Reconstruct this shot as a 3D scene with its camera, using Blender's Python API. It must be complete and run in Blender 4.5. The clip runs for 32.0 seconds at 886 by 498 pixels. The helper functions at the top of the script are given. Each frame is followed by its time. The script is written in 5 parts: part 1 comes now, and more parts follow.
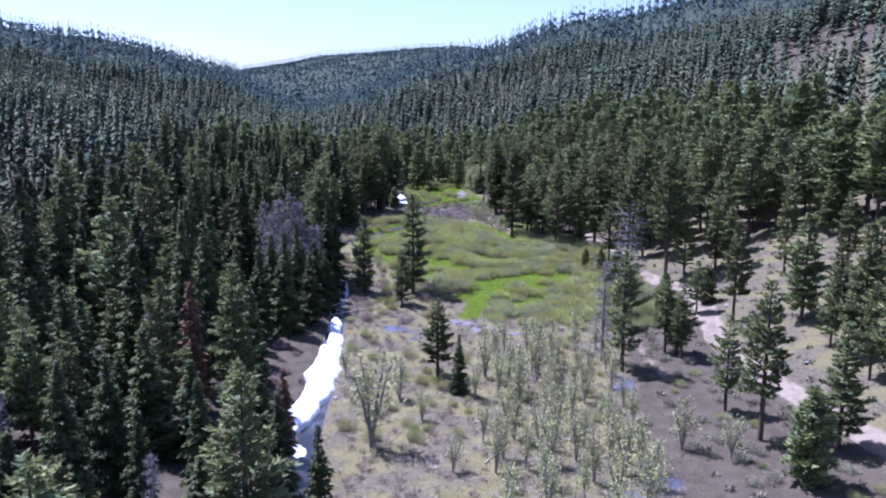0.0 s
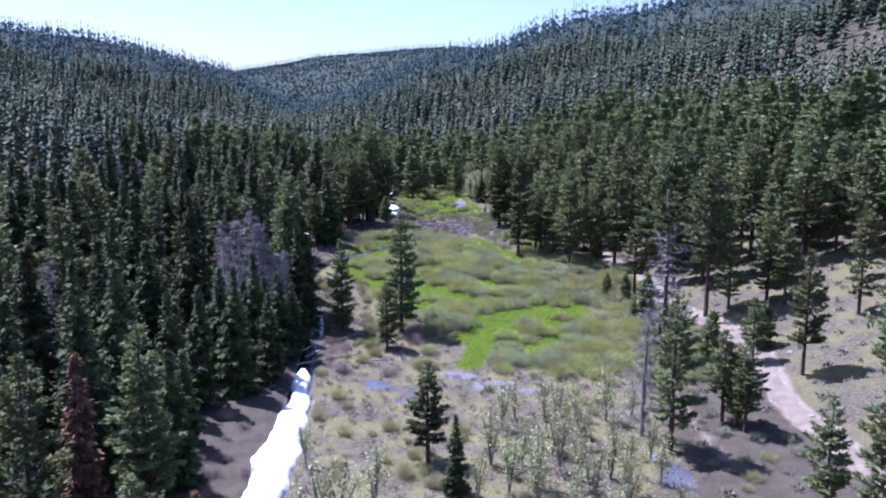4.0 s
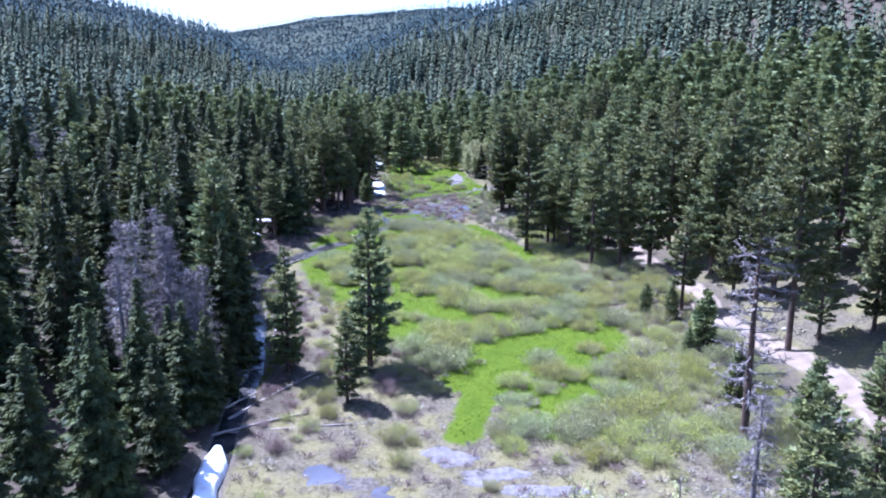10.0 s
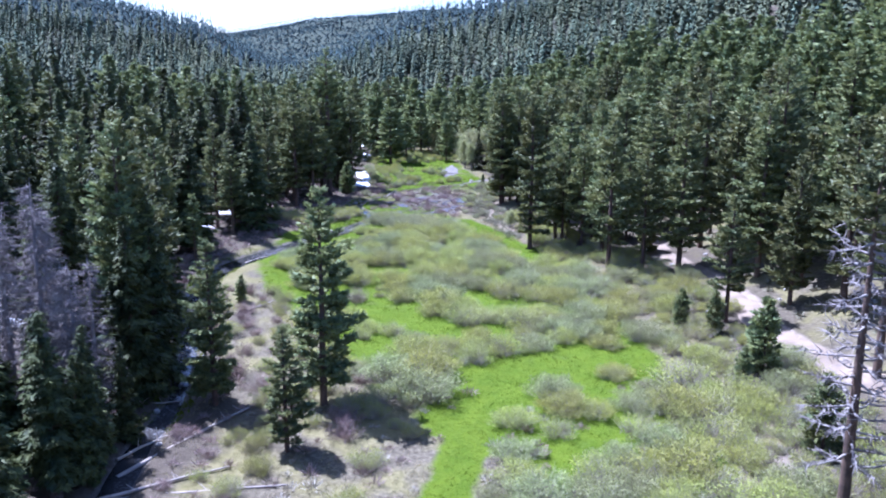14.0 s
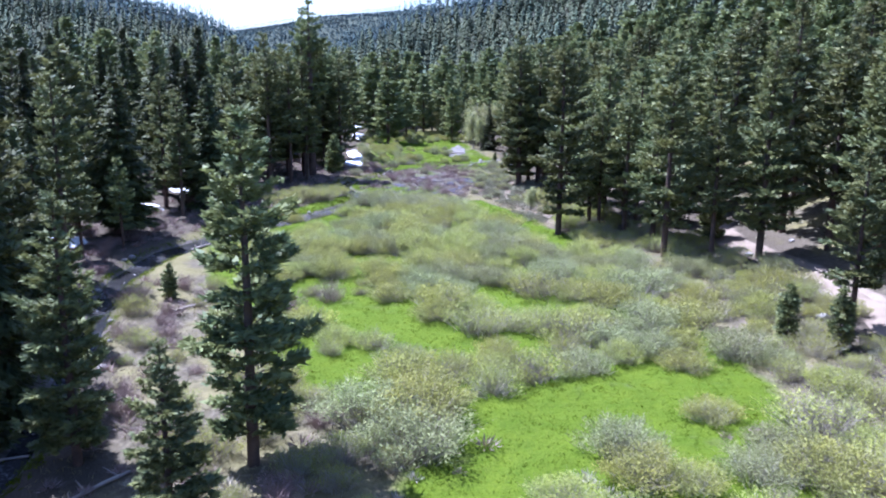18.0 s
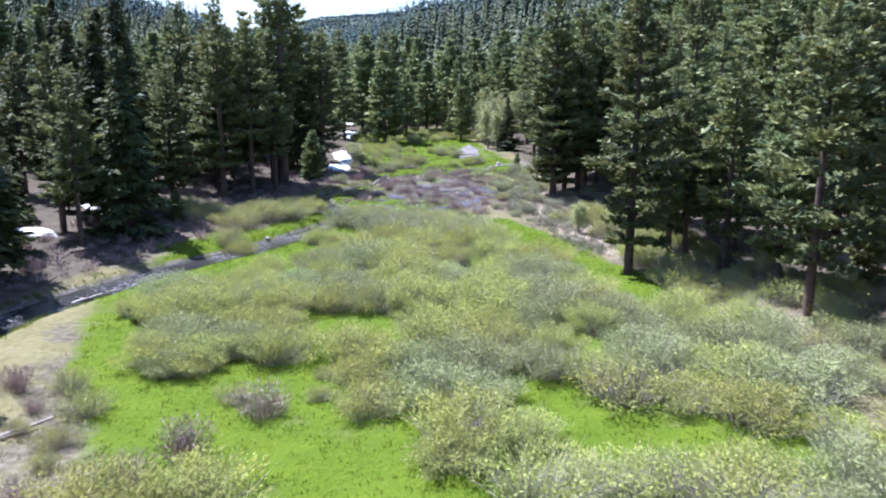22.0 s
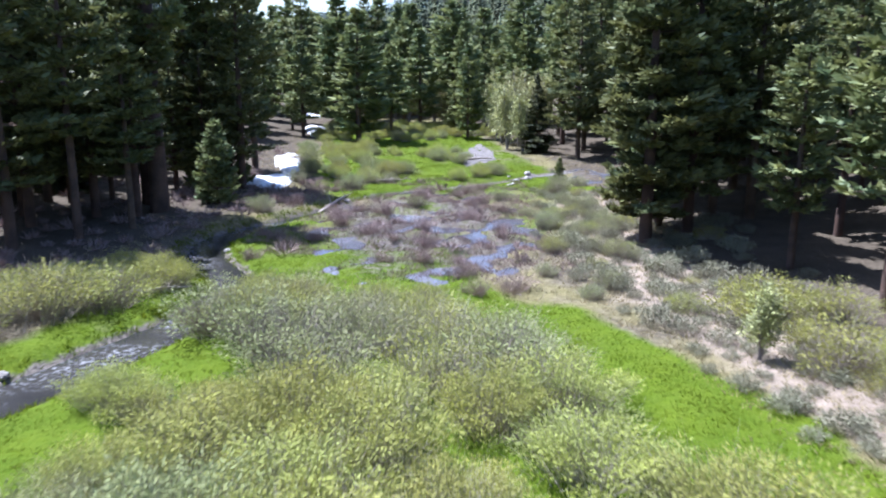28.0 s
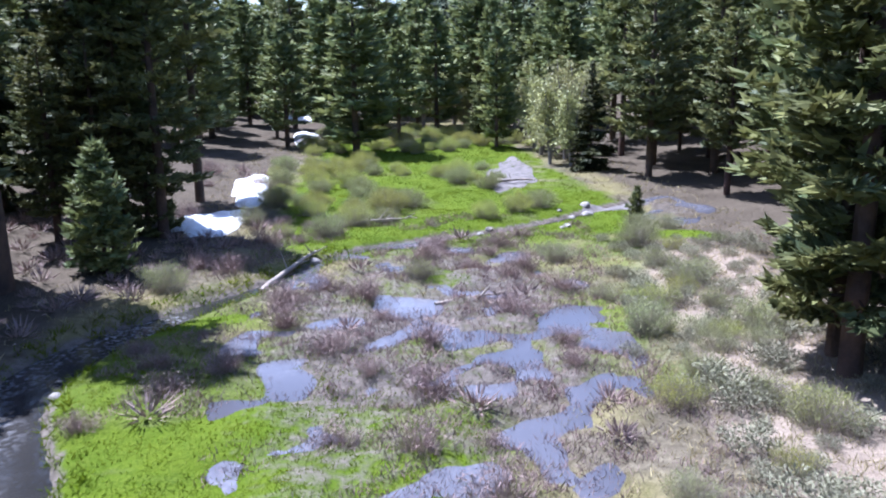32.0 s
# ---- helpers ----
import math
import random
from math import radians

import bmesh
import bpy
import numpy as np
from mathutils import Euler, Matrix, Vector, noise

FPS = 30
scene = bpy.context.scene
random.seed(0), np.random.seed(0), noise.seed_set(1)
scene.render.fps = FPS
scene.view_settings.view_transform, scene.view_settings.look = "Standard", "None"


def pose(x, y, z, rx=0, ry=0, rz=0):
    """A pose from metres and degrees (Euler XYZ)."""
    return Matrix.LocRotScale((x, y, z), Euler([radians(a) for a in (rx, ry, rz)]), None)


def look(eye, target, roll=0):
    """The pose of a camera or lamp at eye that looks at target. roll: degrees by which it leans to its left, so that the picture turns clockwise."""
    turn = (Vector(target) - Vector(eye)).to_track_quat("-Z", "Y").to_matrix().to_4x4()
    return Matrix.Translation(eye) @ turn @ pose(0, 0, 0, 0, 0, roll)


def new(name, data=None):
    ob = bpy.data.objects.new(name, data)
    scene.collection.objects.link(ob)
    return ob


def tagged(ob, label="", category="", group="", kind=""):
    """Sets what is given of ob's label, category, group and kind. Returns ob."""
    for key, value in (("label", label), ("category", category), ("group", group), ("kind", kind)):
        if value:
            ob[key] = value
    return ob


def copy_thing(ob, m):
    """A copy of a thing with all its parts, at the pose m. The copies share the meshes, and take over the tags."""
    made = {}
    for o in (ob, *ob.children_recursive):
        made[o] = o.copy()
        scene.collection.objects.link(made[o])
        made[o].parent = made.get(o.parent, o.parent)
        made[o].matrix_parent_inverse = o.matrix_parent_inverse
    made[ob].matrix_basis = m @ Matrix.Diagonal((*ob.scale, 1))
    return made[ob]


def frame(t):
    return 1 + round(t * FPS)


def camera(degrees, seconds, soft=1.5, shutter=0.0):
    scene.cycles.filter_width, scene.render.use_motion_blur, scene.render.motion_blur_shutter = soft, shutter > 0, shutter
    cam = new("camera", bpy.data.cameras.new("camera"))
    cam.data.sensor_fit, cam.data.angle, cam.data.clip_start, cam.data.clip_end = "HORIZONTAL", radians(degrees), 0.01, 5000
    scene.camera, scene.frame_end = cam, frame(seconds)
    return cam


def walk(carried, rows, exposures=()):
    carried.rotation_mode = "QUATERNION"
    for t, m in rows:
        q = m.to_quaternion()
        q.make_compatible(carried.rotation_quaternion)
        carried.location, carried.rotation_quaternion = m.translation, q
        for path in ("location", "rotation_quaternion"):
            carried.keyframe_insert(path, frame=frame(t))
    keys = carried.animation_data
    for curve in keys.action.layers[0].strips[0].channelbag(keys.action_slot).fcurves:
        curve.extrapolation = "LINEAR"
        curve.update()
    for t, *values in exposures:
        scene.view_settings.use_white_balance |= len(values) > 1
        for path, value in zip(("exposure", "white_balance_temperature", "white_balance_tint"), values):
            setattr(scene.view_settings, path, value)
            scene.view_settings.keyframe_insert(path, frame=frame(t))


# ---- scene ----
cam = camera(57.0, 32.0, 2.0, 0.5)
PATH = [
    (0, -2.84, 3.61, 27.99, 79.65, -0.04, -1.30),
    (0.5, -2.69, 6.05, 27.93, 79.65, -0.03, -1.30),
    (1, -2.55, 8.49, 27.86, 79.66, -0.01, -1.30),
    (1.5, -2.41, 10.94, 27.80, 79.67, 0.02, -1.33),
    (2, -2.23, 13.38, 27.71, 79.67, 0.04, -1.32),
    (2.5, -2.08, 15.94, 27.67, 79.68, 0.06, -1.33),
    (3, -1.93, 18.56, 27.63, 79.69, 0.07, -1.31),
    (3.5, -1.83, 21.21, 27.64, 79.70, 0.08, -1.32),
    (5.5, -1.58, 31.30, 27.70, 79.73, 0.10, -1.34),
    (6, -1.59, 33.64, 27.63, 79.75, 0.10, -1.39),
    (6.5, -1.54, 35.88, 27.49, 79.61, 0.10, -1.39),
    (7, -1.37, 38.10, 27.35, 78.62, 0.08, -1.40),
    (7.5, -1.15, 40.36, 27.24, 77.29, 0.05, -1.37),
    (8, -0.93, 42.57, 27.11, 77.18, 0.02, -1.38),
    (8.5, -0.69, 44.73, 27.01, 77.19, -0.01, -1.39),
    (9, -0.43, 46.80, 26.95, 77.20, -0.02, -1.38),
    (9.5, -0.15, 48.80, 26.89, 77.21, -0.02, -1.37),
    (10, 0.13, 50.67, 26.63, 77.23, -0.00, -1.35),
    (10.5, 0.42, 52.56, 26.15, 77.24, -0.00, -1.33),
    (11, 0.67, 54.57, 25.60, 77.26, -0.00, -1.31),
    (11.5, 0.94, 56.69, 25.04, 77.27, -0.02, -1.30),
    (12, 1.15, 58.75, 24.54, 77.30, -0.04, -1.30),
    (12.5, 1.35, 60.81, 24.07, 77.33, -0.07, -1.30),
    (13, 1.55, 62.86, 23.56, 77.37, -0.09, -1.28),
    (13.5, 1.77, 64.99, 22.96, 77.40, -0.11, -1.29),
    (14, 1.95, 67.10, 22.29, 77.43, -0.14, -1.28),
    (14.5, 2.13, 69.27, 21.54, 77.45, -0.16, -1.29),
    (16.5, 2.17, 78.19, 18.40, 77.43, -0.39, -1.50),
    (17, 2.34, 80.84, 17.77, 77.42, -0.36, -1.27),
    (18, 2.44, 86.05, 16.66, 77.48, -0.33, -0.88),
    (19, 2.52, 91.69, 15.54, 77.57, -0.05, -0.57),
    (20, 2.50, 97.76, 14.72, 77.49, 0.14, -0.46),
    (21, 2.23, 103.47, 14.36, 77.44, -0.09, -0.62),
    (22, 2.15, 109.31, 14.23, 77.60, -0.10, -0.70),
    (23, 2.18, 115.15, 14.12, 77.58, 0.02, -0.63),
    (24, 2.25, 120.93, 13.91, 77.51, 0.02, -0.60),
    (25, 2.32, 126.60, 13.35, 77.45, -0.01, -0.62),
    (25.5, 2.38, 129.39, 13.02, 77.43, -0.05, -0.66),
    (27.5, 2.74, 139.63, 11.59, 77.54, -0.18, -0.71),
    (28, 2.85, 143.37, 11.28, 77.48, -0.17, -0.57),
    (28.5, 2.94, 146.63, 10.96, 77.46, -0.08, -0.15),
    (29, 2.97, 150.38, 10.62, 77.54, -0.09, 0.59),
    (29.5, 2.88, 153.98, 10.63, 77.54, -0.17, 0.75),
    (30, 2.86, 156.29, 10.76, 77.40, -0.14, 0.83),
    (30.5, 2.85, 158.04, 10.78, 77.34, -0.10, 0.87),
    (31, 2.89, 159.46, 10.80, 77.29, -0.03, 0.91),
    (31.5, 2.97, 160.61, 10.84, 77.20, 0.11, 1.03),
    (32, 3.18, 161.76, 10.87, 77.17, 0.61, 1.01),
]
walk(cam, [(t, pose(*row)) for t, *row in PATH],
     [(0, 1.20, 4880, 33), (6, 1.22, 4850, 33), (7.1, 1.24, 4800, 33), (8, 1.70, 4680, 29), (14, 1.72, 4720, 27), (20, 1.70, 4980, 24), (25, 1.70, 5350, 17), (29, 1.60, 5200, 18), (32, 1.58, 5150, 21)])

# ---- world and sun ----
SUN_ELEVATION, SUN_AZIMUTH = radians(61), radians(-54)   # ahead and to one side of the flight
world = bpy.data.worlds.new("sky")
scene.world = world
world.use_nodes = True
sky = world.node_tree.nodes.new("ShaderNodeTexSky")
sky.sky_type, sky.sun_disc = "NISHITA", False
sky.sun_elevation, sky.sun_rotation = SUN_ELEVATION, SUN_AZIMUTH
sky.air_density, sky.dust_density = 1.0, 1.2
world.node_tree.links.new(sky.outputs[0], world.node_tree.nodes["Background"].inputs[0])
world.node_tree.nodes["Background"].inputs[1].default_value = 0.082
sun = new("sun", bpy.data.lights.new("sun", "SUN"))
sun.data.energy, sun.data.angle, sun.data.color = 5.0, radians(0.5), (1.0, 0.95, 0.87)
sun_from = Vector((math.sin(SUN_AZIMUTH) * math.cos(SUN_ELEVATION), math.cos(SUN_AZIMUTH) * math.cos(SUN_ELEVATION), math.sin(SUN_ELEVATION)))
sun.matrix_world = look(sun_from * 300, (0, 0, 0))


# ---- materials ----
def material(name, colour, rough=0.8, spread=0.25, scale=3.0, bump=0.3, second=None, fine=40.0, random_by=0.25, island=0.0, spec=0.3, translucent=0.0, tone=False):
    """A surface with colour variation at two scales, relief, and a spread from object to object."""
    m = bpy.data.materials.new(name)
    m.use_nodes = True
    t = m.node_tree
    N, L = t.nodes, t.links
    b = N["Principled BSDF"]
    b.inputs["Roughness"].default_value = rough
    b.inputs["Specular IOR Level"].default_value = spec
    co = N.new("ShaderNodeTexCoord")
    n1, n2 = N.new("ShaderNodeTexNoise"), N.new("ShaderNodeTexNoise")
    n1.inputs["Scale"].default_value, n2.inputs["Scale"].default_value = scale, fine
    n1.inputs["Detail"].default_value, n2.inputs["Detail"].default_value = 3, 4
    for n in (n1, n2):
        L.new(co.outputs["Object"], n.inputs["Vector"])
    mix = N.new("ShaderNodeMix")
    mix.data_type = "RGBA"
    mix.inputs[6].default_value = (*colour, 1)
    mix.inputs[7].default_value = (*(second or tuple(c * (1 - spread * 1.6) for c in colour)), 1)
    ramp = N.new("ShaderNodeValToRGB")
    ramp.color_ramp.elements[0].position, ramp.color_ramp.elements[1].position = 0.38, 0.66
    L.new(n1.outputs["Fac"], ramp.inputs["Fac"])
    L.new(ramp.outputs["Color"], mix.inputs[0])
    hsv = N.new("ShaderNodeHueSaturation")
    L.new(mix.outputs[2], hsv.inputs["Color"])
    info, geo = N.new("ShaderNodeObjectInfo"), N.new("ShaderNodeNewGeometry")
    add = N.new("ShaderNodeMath")
    add.operation = "MULTIPLY_ADD"
    L.new(info.outputs["Random"], add.inputs[0])
    add.inputs[1].default_value, add.inputs[2].default_value = 2 * random_by, 1 - random_by - island - spread / 2
    isl = N.new("ShaderNodeMath")
    isl.operation = "MULTIPLY_ADD"
    L.new(geo.outputs["Random Per Island"], isl.inputs[0])
    isl.inputs[1].default_value = 2 * island
    L.new(add.outputs[0], isl.inputs[2])
    grain = N.new("ShaderNodeMath")
    grain.operation = "MULTIPLY_ADD"
    L.new(n2.outputs["Fac"], grain.inputs[0])
    grain.inputs[1].default_value = spread
    L.new(isl.outputs[0], grain.inputs[2])
    if tone:
        at, tm = N.new("ShaderNodeAttribute"), N.new("ShaderNodeMath")
        at.attribute_name, tm.operation = "tone", "MULTIPLY"
        L.new(grain.outputs[0], tm.inputs[0])
        L.new(at.outputs["Fac"], tm.inputs[1])
        L.new(tm.outputs[0], hsv.inputs["Value"])
    else:
        L.new(grain.outputs[0], hsv.inputs["Value"])
    hue = N.new("ShaderNodeMath")
    hue.operation = "MULTIPLY_ADD"
    L.new(info.outputs["Random"], hue.inputs[0])
    hue.inputs[1].default_value, hue.inputs[2].default_value = 0.03 if random_by else 0, 0.485 if random_by else 0.5
    L.new(hue.outputs[0], hsv.inputs["Hue"])
    L.new(hsv.outputs["Color"], b.inputs["Base Color"])
    if bump:
        bp = N.new("ShaderNodeBump")
        bp.inputs["Strength"].default_value, bp.inputs["Distance"].default_value = bump, 0.03
        L.new(n2.outputs["Fac"], bp.inputs["Height"])
        L.new(bp.outputs["Normal"], b.inputs["Normal"])
    if translucent:
        tr, ms = N.new("ShaderNodeBsdfTranslucent"), N.new("ShaderNodeMixShader")
        L.new(hsv.outputs["Color"], tr.inputs["Color"])
        ms.inputs[0].default_value = translucent
        L.new(b.outputs[0], ms.inputs[1])
        L.new(tr.outputs[0], ms.inputs[2])
        L.new(ms.outputs[0], N["Material Output"].inputs["Surface"])
    return m


def snow_material():
    m = material("old snow", (0.82, 0.84, 0.87), 0.55, 0.06, 1.2, 0.5, (0.66, 0.66, 0.66), 18, 0, 0, 0.4)
    return m


def water_material(name, deep, shallow, ripple):
    """Shallow running water over a dark bed: glossy, with ripples and broken white."""
    m = bpy.data.materials.new(name)
    m.use_nodes = True
    t = m.node_tree
    N, L = t.nodes, t.links
    b = N["Principled BSDF"]
    b.inputs["Roughness"].default_value = 0.07
    b.inputs["IOR"].default_value = 1.33
    co = N.new("ShaderNodeTexCoord")
    n1, n2 = N.new("ShaderNodeTexNoise"), N.new("ShaderNodeTexNoise")
    n1.inputs["Scale"].default_value, n2.inputs["Scale"].default_value = 0.22, 3.0
    n2.inputs["Detail"].default_value = 5
    for n in (n1, n2):
        L.new(co.outputs["Object"], n.inputs["Vector"])
    ramp = N.new("ShaderNodeValToRGB")
    e = ramp.color_ramp.elements
    e[0].position, e[0].color = 0.35, deep
    e[1].position, e[1].color = 0.7, shallow
    L.new(n1.outputs["Fac"], ramp.inputs["Fac"])
    riffle = N.new("ShaderNodeMapRange")
    n3 = N.new("ShaderNodeTexNoise")
    n3.inputs["Scale"].default_value, n3.inputs["Detail"].default_value = 6.0, 8
    L.new(co.outputs["Object"], n3.inputs["Vector"])
    L.new(n3.outputs["Fac"], riffle.inputs[0])
    riffle.inputs[1].default_value, riffle.inputs[2].default_value = 0.50, 0.80
    riffle.inputs[4].default_value = min(1.0, ripple * 20)
    reach, both = N.new("ShaderNodeMapRange"), N.new("ShaderNodeMath")
    L.new(n1.outputs["Fac"], reach.inputs[0])
    reach.inputs[1].default_value, reach.inputs[2].default_value = 0.46, 0.60
    both.operation = "MULTIPLY"
    L.new(riffle.outputs[0], both.inputs[0])
    L.new(reach.outputs[0], both.inputs[1])
    foam = N.new("ShaderNodeMix")
    foam.data_type = "RGBA"
    L.new(both.outputs[0], foam.inputs[0])
    L.new(ramp.outputs["Color"], foam.inputs[6])
    foam.inputs[7].default_value = (0.46, 0.47, 0.50, 1)
    L.new(foam.outputs[2], b.inputs["Base Color"])
    bp = N.new("ShaderNodeBump")
    bp.inputs["Strength"].default_value, bp.inputs["Distance"].default_value = 0.4, ripple
    L.new(n2.outputs["Fac"], bp.inputs["Height"])
    L.new(bp.outputs["Normal"], b.inputs["Normal"])
    return m


def ground_material():
    """Ground cover by the masks 'cover' (green, wet, sand, duff) that the ground sheet carries."""
    m = bpy.data.materials.new("valley ground")
    m.use_nodes = True
    t = m.node_tree
    N, L = t.nodes, t.links
    b = N["Principled BSDF"]
    b.inputs["Specular IOR Level"].default_value = 0.08
    co = N.new("ShaderNodeTexCoord")

    def noise_at(scale, detail=4):
        n = N.new("ShaderNodeTexNoise")
        n.inputs["Scale"].default_value, n.inputs["Detail"].default_value = scale, detail
        L.new(co.outputs["Object"], n.inputs["Vector"])
        return n.outputs["Fac"]

    def tone(a, c, fac, lo=0.35, hi=0.65):
        r = N.new("ShaderNodeValToRGB")
        e = r.color_ramp.elements
        e[0].position, e[0].color, e[1].position, e[1].color = lo, (*a, 1), hi, (*c, 1)
        L.new(fac, r.inputs["Fac"])
        return r.outputs["Color"]

    def mixed(a, c, fac):
        x = N.new("ShaderNodeMix")
        x.data_type = "RGBA"
        L.new(fac, x.inputs[0])
        L.new(a, x.inputs[6])
        L.new(c, x.inputs[7])
        return x.outputs[2]

    def edge(mask, noise_fac, soft=0.25, break_up=0.7):
        """The mask, its border broken up by noise."""
        a = N.new("ShaderNodeMath")
        a.operation = "MULTIPLY_ADD"
        L.new(noise_fac, a.inputs[0])
        a.inputs[1].default_value = break_up
        L.new(mask, a.inputs[2])
        r = N.new("ShaderNodeMapRange")
        r.interpolation_type = "SMOOTHSTEP"
        L.new(a.outputs[0], r.inputs[0])
        mid = 0.5 + break_up * 0.5
        r.inputs[1].default_value, r.inputs[2].default_value = mid - soft, mid + soft
        return r.outputs[0]

    big, mid, small, tiny = noise_at(0.12), noise_at(0.7), noise_at(3.5), noise_at(22)
    at = N.new("ShaderNodeAttribute")
    at.attribute_name = "cover"
    sep = N.new("ShaderNodeSeparateColor")
    L.new(at.outputs["Color"], sep.inputs[0])
    dry = mixed(tone((0.068, 0.056, 0.038), (0.122, 0.103, 0.070), mid), tone((0.054, 0.046, 0.033), (0.185, 0.162, 0.112), small), small)
    duff = mixed(tone((0.050, 0.041, 0.030), (0.096, 0.080, 0.058), mid), tone((0.034, 0.028, 0.022), (0.14, 0.115, 0.085), tiny), small)
    green = mixed(tone((0.054, 0.092, 0.002), (0.084, 0.120, 0.004), mid), tone((0.034, 0.066, 0.004), (0.115, 0.145, 0.018), tiny), small)
    sand = mixed(tone((0.20, 0.16, 0.122), (0.28, 0.23, 0.18), mid), tone((0.15, 0.118, 0.09), (0.31, 0.258, 0.205), tiny), small)
    wet = tone((0.07, 0.06, 0.05), (0.14, 0.12, 0.10), small)
    straw = mixed(tone((0.15, 0.125, 0.062), (0.20, 0.168, 0.095), mid), tone((0.085, 0.088, 0.030), (0.17, 0.155, 0.07), small), tiny)
    dry = mixed(dry, straw, tone((0, 0, 0), (1, 1, 1), noise_at(0.28, 5), 0.44, 0.58))
    c = mixed(dry, duff, edge(at.outputs["Alpha"], mid))
    c = mixed(c, sand, edge(sep.outputs[2], mid))
    c = mixed(c, green, edge(sep.outputs[0], mid, 0.2))
    c = mixed(c, wet, edge(sep.outputs[1], small, 0.2))
    far = N.new("ShaderNodeAttribute")
    far.attribute_name = "brush"
    c = mixed(c, tone((0.032, 0.046, 0.032), (0.06, 0.074, 0.052), noise_at(0.25)), far.outputs["Fac"])
    L.new(c, b.inputs["Base Color"])
    rough = N.new("ShaderNodeMapRange")
    L.new(edge(sep.outputs[1], small, 0.2), rough.inputs[0])
    rough.inputs[3].default_value, rough.inputs[4].default_value = 0.95, 0.35
    L.new(rough.outputs[0], b.inputs["Roughness"])
    bp = N.new("ShaderNodeBump")
    bp.inputs["Strength"].default_value, bp.inputs["Distance"].default_value = 0.5, 0.06
    L.new(tiny, bp.inputs["Height"])
    bp2 = N.new("ShaderNodeBump")
    bp2.inputs["Strength"].default_value, bp2.inputs["Distance"].default_value = 0.5, 0.22
    L.new(small, bp2.inputs["Height"])
    L.new(bp.outputs["Normal"], bp2.inputs["Normal"])
    L.new(bp2.outputs["Normal"], b.inputs["Normal"])
    return m


GROUND = ground_material()
WATER = water_material("stream water", (0.02, 0.02, 0.02, 1), (0.05, 0.047, 0.045, 1), 0.035)
# part of the sky's pale lilac reflection is put into the pools' base colour
POOL = water_material("pool water with sky tint", (0.07, 0.07, 0.085, 1), (0.13, 0.13, 0.155, 1), 0.012)
SNOW = snow_material()
PINE = material("pine needles", (0.185, 0.190, 0.064), 0.6, 0.35, 0.9, 0, (0.100, 0.130, 0.062), 7, 0.28, 0.3, 0.2, 0.24)
FIR = material("fir needles", (0.098, 0.108, 0.034), 0.6, 0.35, 0.9, 0, (0.036, 0.052, 0.025), 7, 0.36, 0.3, 0.15, 0.18)
BARK = material("pine bark", (0.115, 0.075, 0.055), 0.95, 0.45, 1.5, 0.9, (0.06, 0.042, 0.034), 14, 0.15)
DEAD = material("grey dead wood", (0.27, 0.24, 0.225), 0.9, 0.35, 1.5, 0.5, (0.15, 0.13, 0.125), 12, 0.15, 0.1)
LOG = material("bleached log wood", (0.36, 0.31, 0.26), 0.9, 0.35, 1.2, 0.7, (0.27, 0.24, 0.21), 16, 0.12)
WILLOW = material("willow leaves", (0.355, 0.365, 0.088), 0.75, 0.3, 0.7, 0, (0.265, 0.285, 0.10), 6, 0.15, 0.16, 0.12, 0.34)
GREYWILLOW = material("grey willow leaves", (0.30, 0.315, 0.140), 0.78, 0.3, 0.7, 0, (0.22, 0.24, 0.108), 6, 0.15, 0.16, 0.12, 0.3)
STEM = material("willow stems", (0.36, 0.325, 0.27), 0.85, 0.3, 1.2, 0, (0.22, 0.18, 0.145), 9, 0.2, 0.2)
RUSSET = material("dormant twigs", (0.30, 0.215, 0.19), 0.85, 0.3, 1.0, 0, (0.22, 0.17, 0.16), 9, 0.15, 0.25)
ASPEN = material("young aspen leaves", (0.40, 0.40, 0.16), 0.6, 0.3, 0.8, 0, (0.24, 0.25, 0.12), 6, 0.15, 0.25, 0.3, 0.3)
SAGE = material("sagebrush leaves", (0.245, 0.24, 0.160), 0.9, 0.3, 1.0, 0, (0.18, 0.175, 0.12), 8, 0.15, 0.15, 0.1)
GRASS = material("meadow grass", (0.088, 0.132, 0.004), 0.8, 0.3, 0.3, 0, (0.130, 0.155, 0.010), 3, 0, 0.25, 0.05, 0.5)
SEDGE = material("dry sedge", (0.36, 0.30, 0.17), 0.8, 0.3, 0.3, 0, (0.27, 0.24, 0.12), 3, 0, 0.35, 0.2, 0.2)
# distant haze is painted into these needles as a bluish, darker base colour
FAR_HAZED = material("haze-blue far needles", (0.050, 0.076, 0.076), 0.9, 0.3, 0.02, 0, (0.038, 0.060, 0.062), 0.4, 0, 0.15, 0.1, 0, True)
MID = material("mid needles", (0.102, 0.112, 0.060), 0.8, 0.25, 0.05, 0, (0.056, 0.084, 0.058), 0.8, 0, 0.18, 0.1, 0, True)
BRICKRED = material("dying needles", (0.24, 0.135, 0.065), 0.8, 0.3, 1.0, 0, (0.09, 0.05, 0.03), 8, 0.1, 0.3)
DIRT = material("dirt track", (0.235, 0.188, 0.143), 0.95, 0.3, 0.7, 0.7, (0.165, 0.130, 0.098), 9, 0, 0, 0.08)
GRAVEL = material("washed gravel", (0.17, 0.155, 0.15), 0.9, 0.35, 2.5, 0.8, (0.10, 0.092, 0.09), 12, 0)
STONE = material("grey stone", (0.31, 0.29, 0.27), 0.9, 0.35, 1.5, 0.6, (0.2, 0.185, 0.17), 14, 0.2)


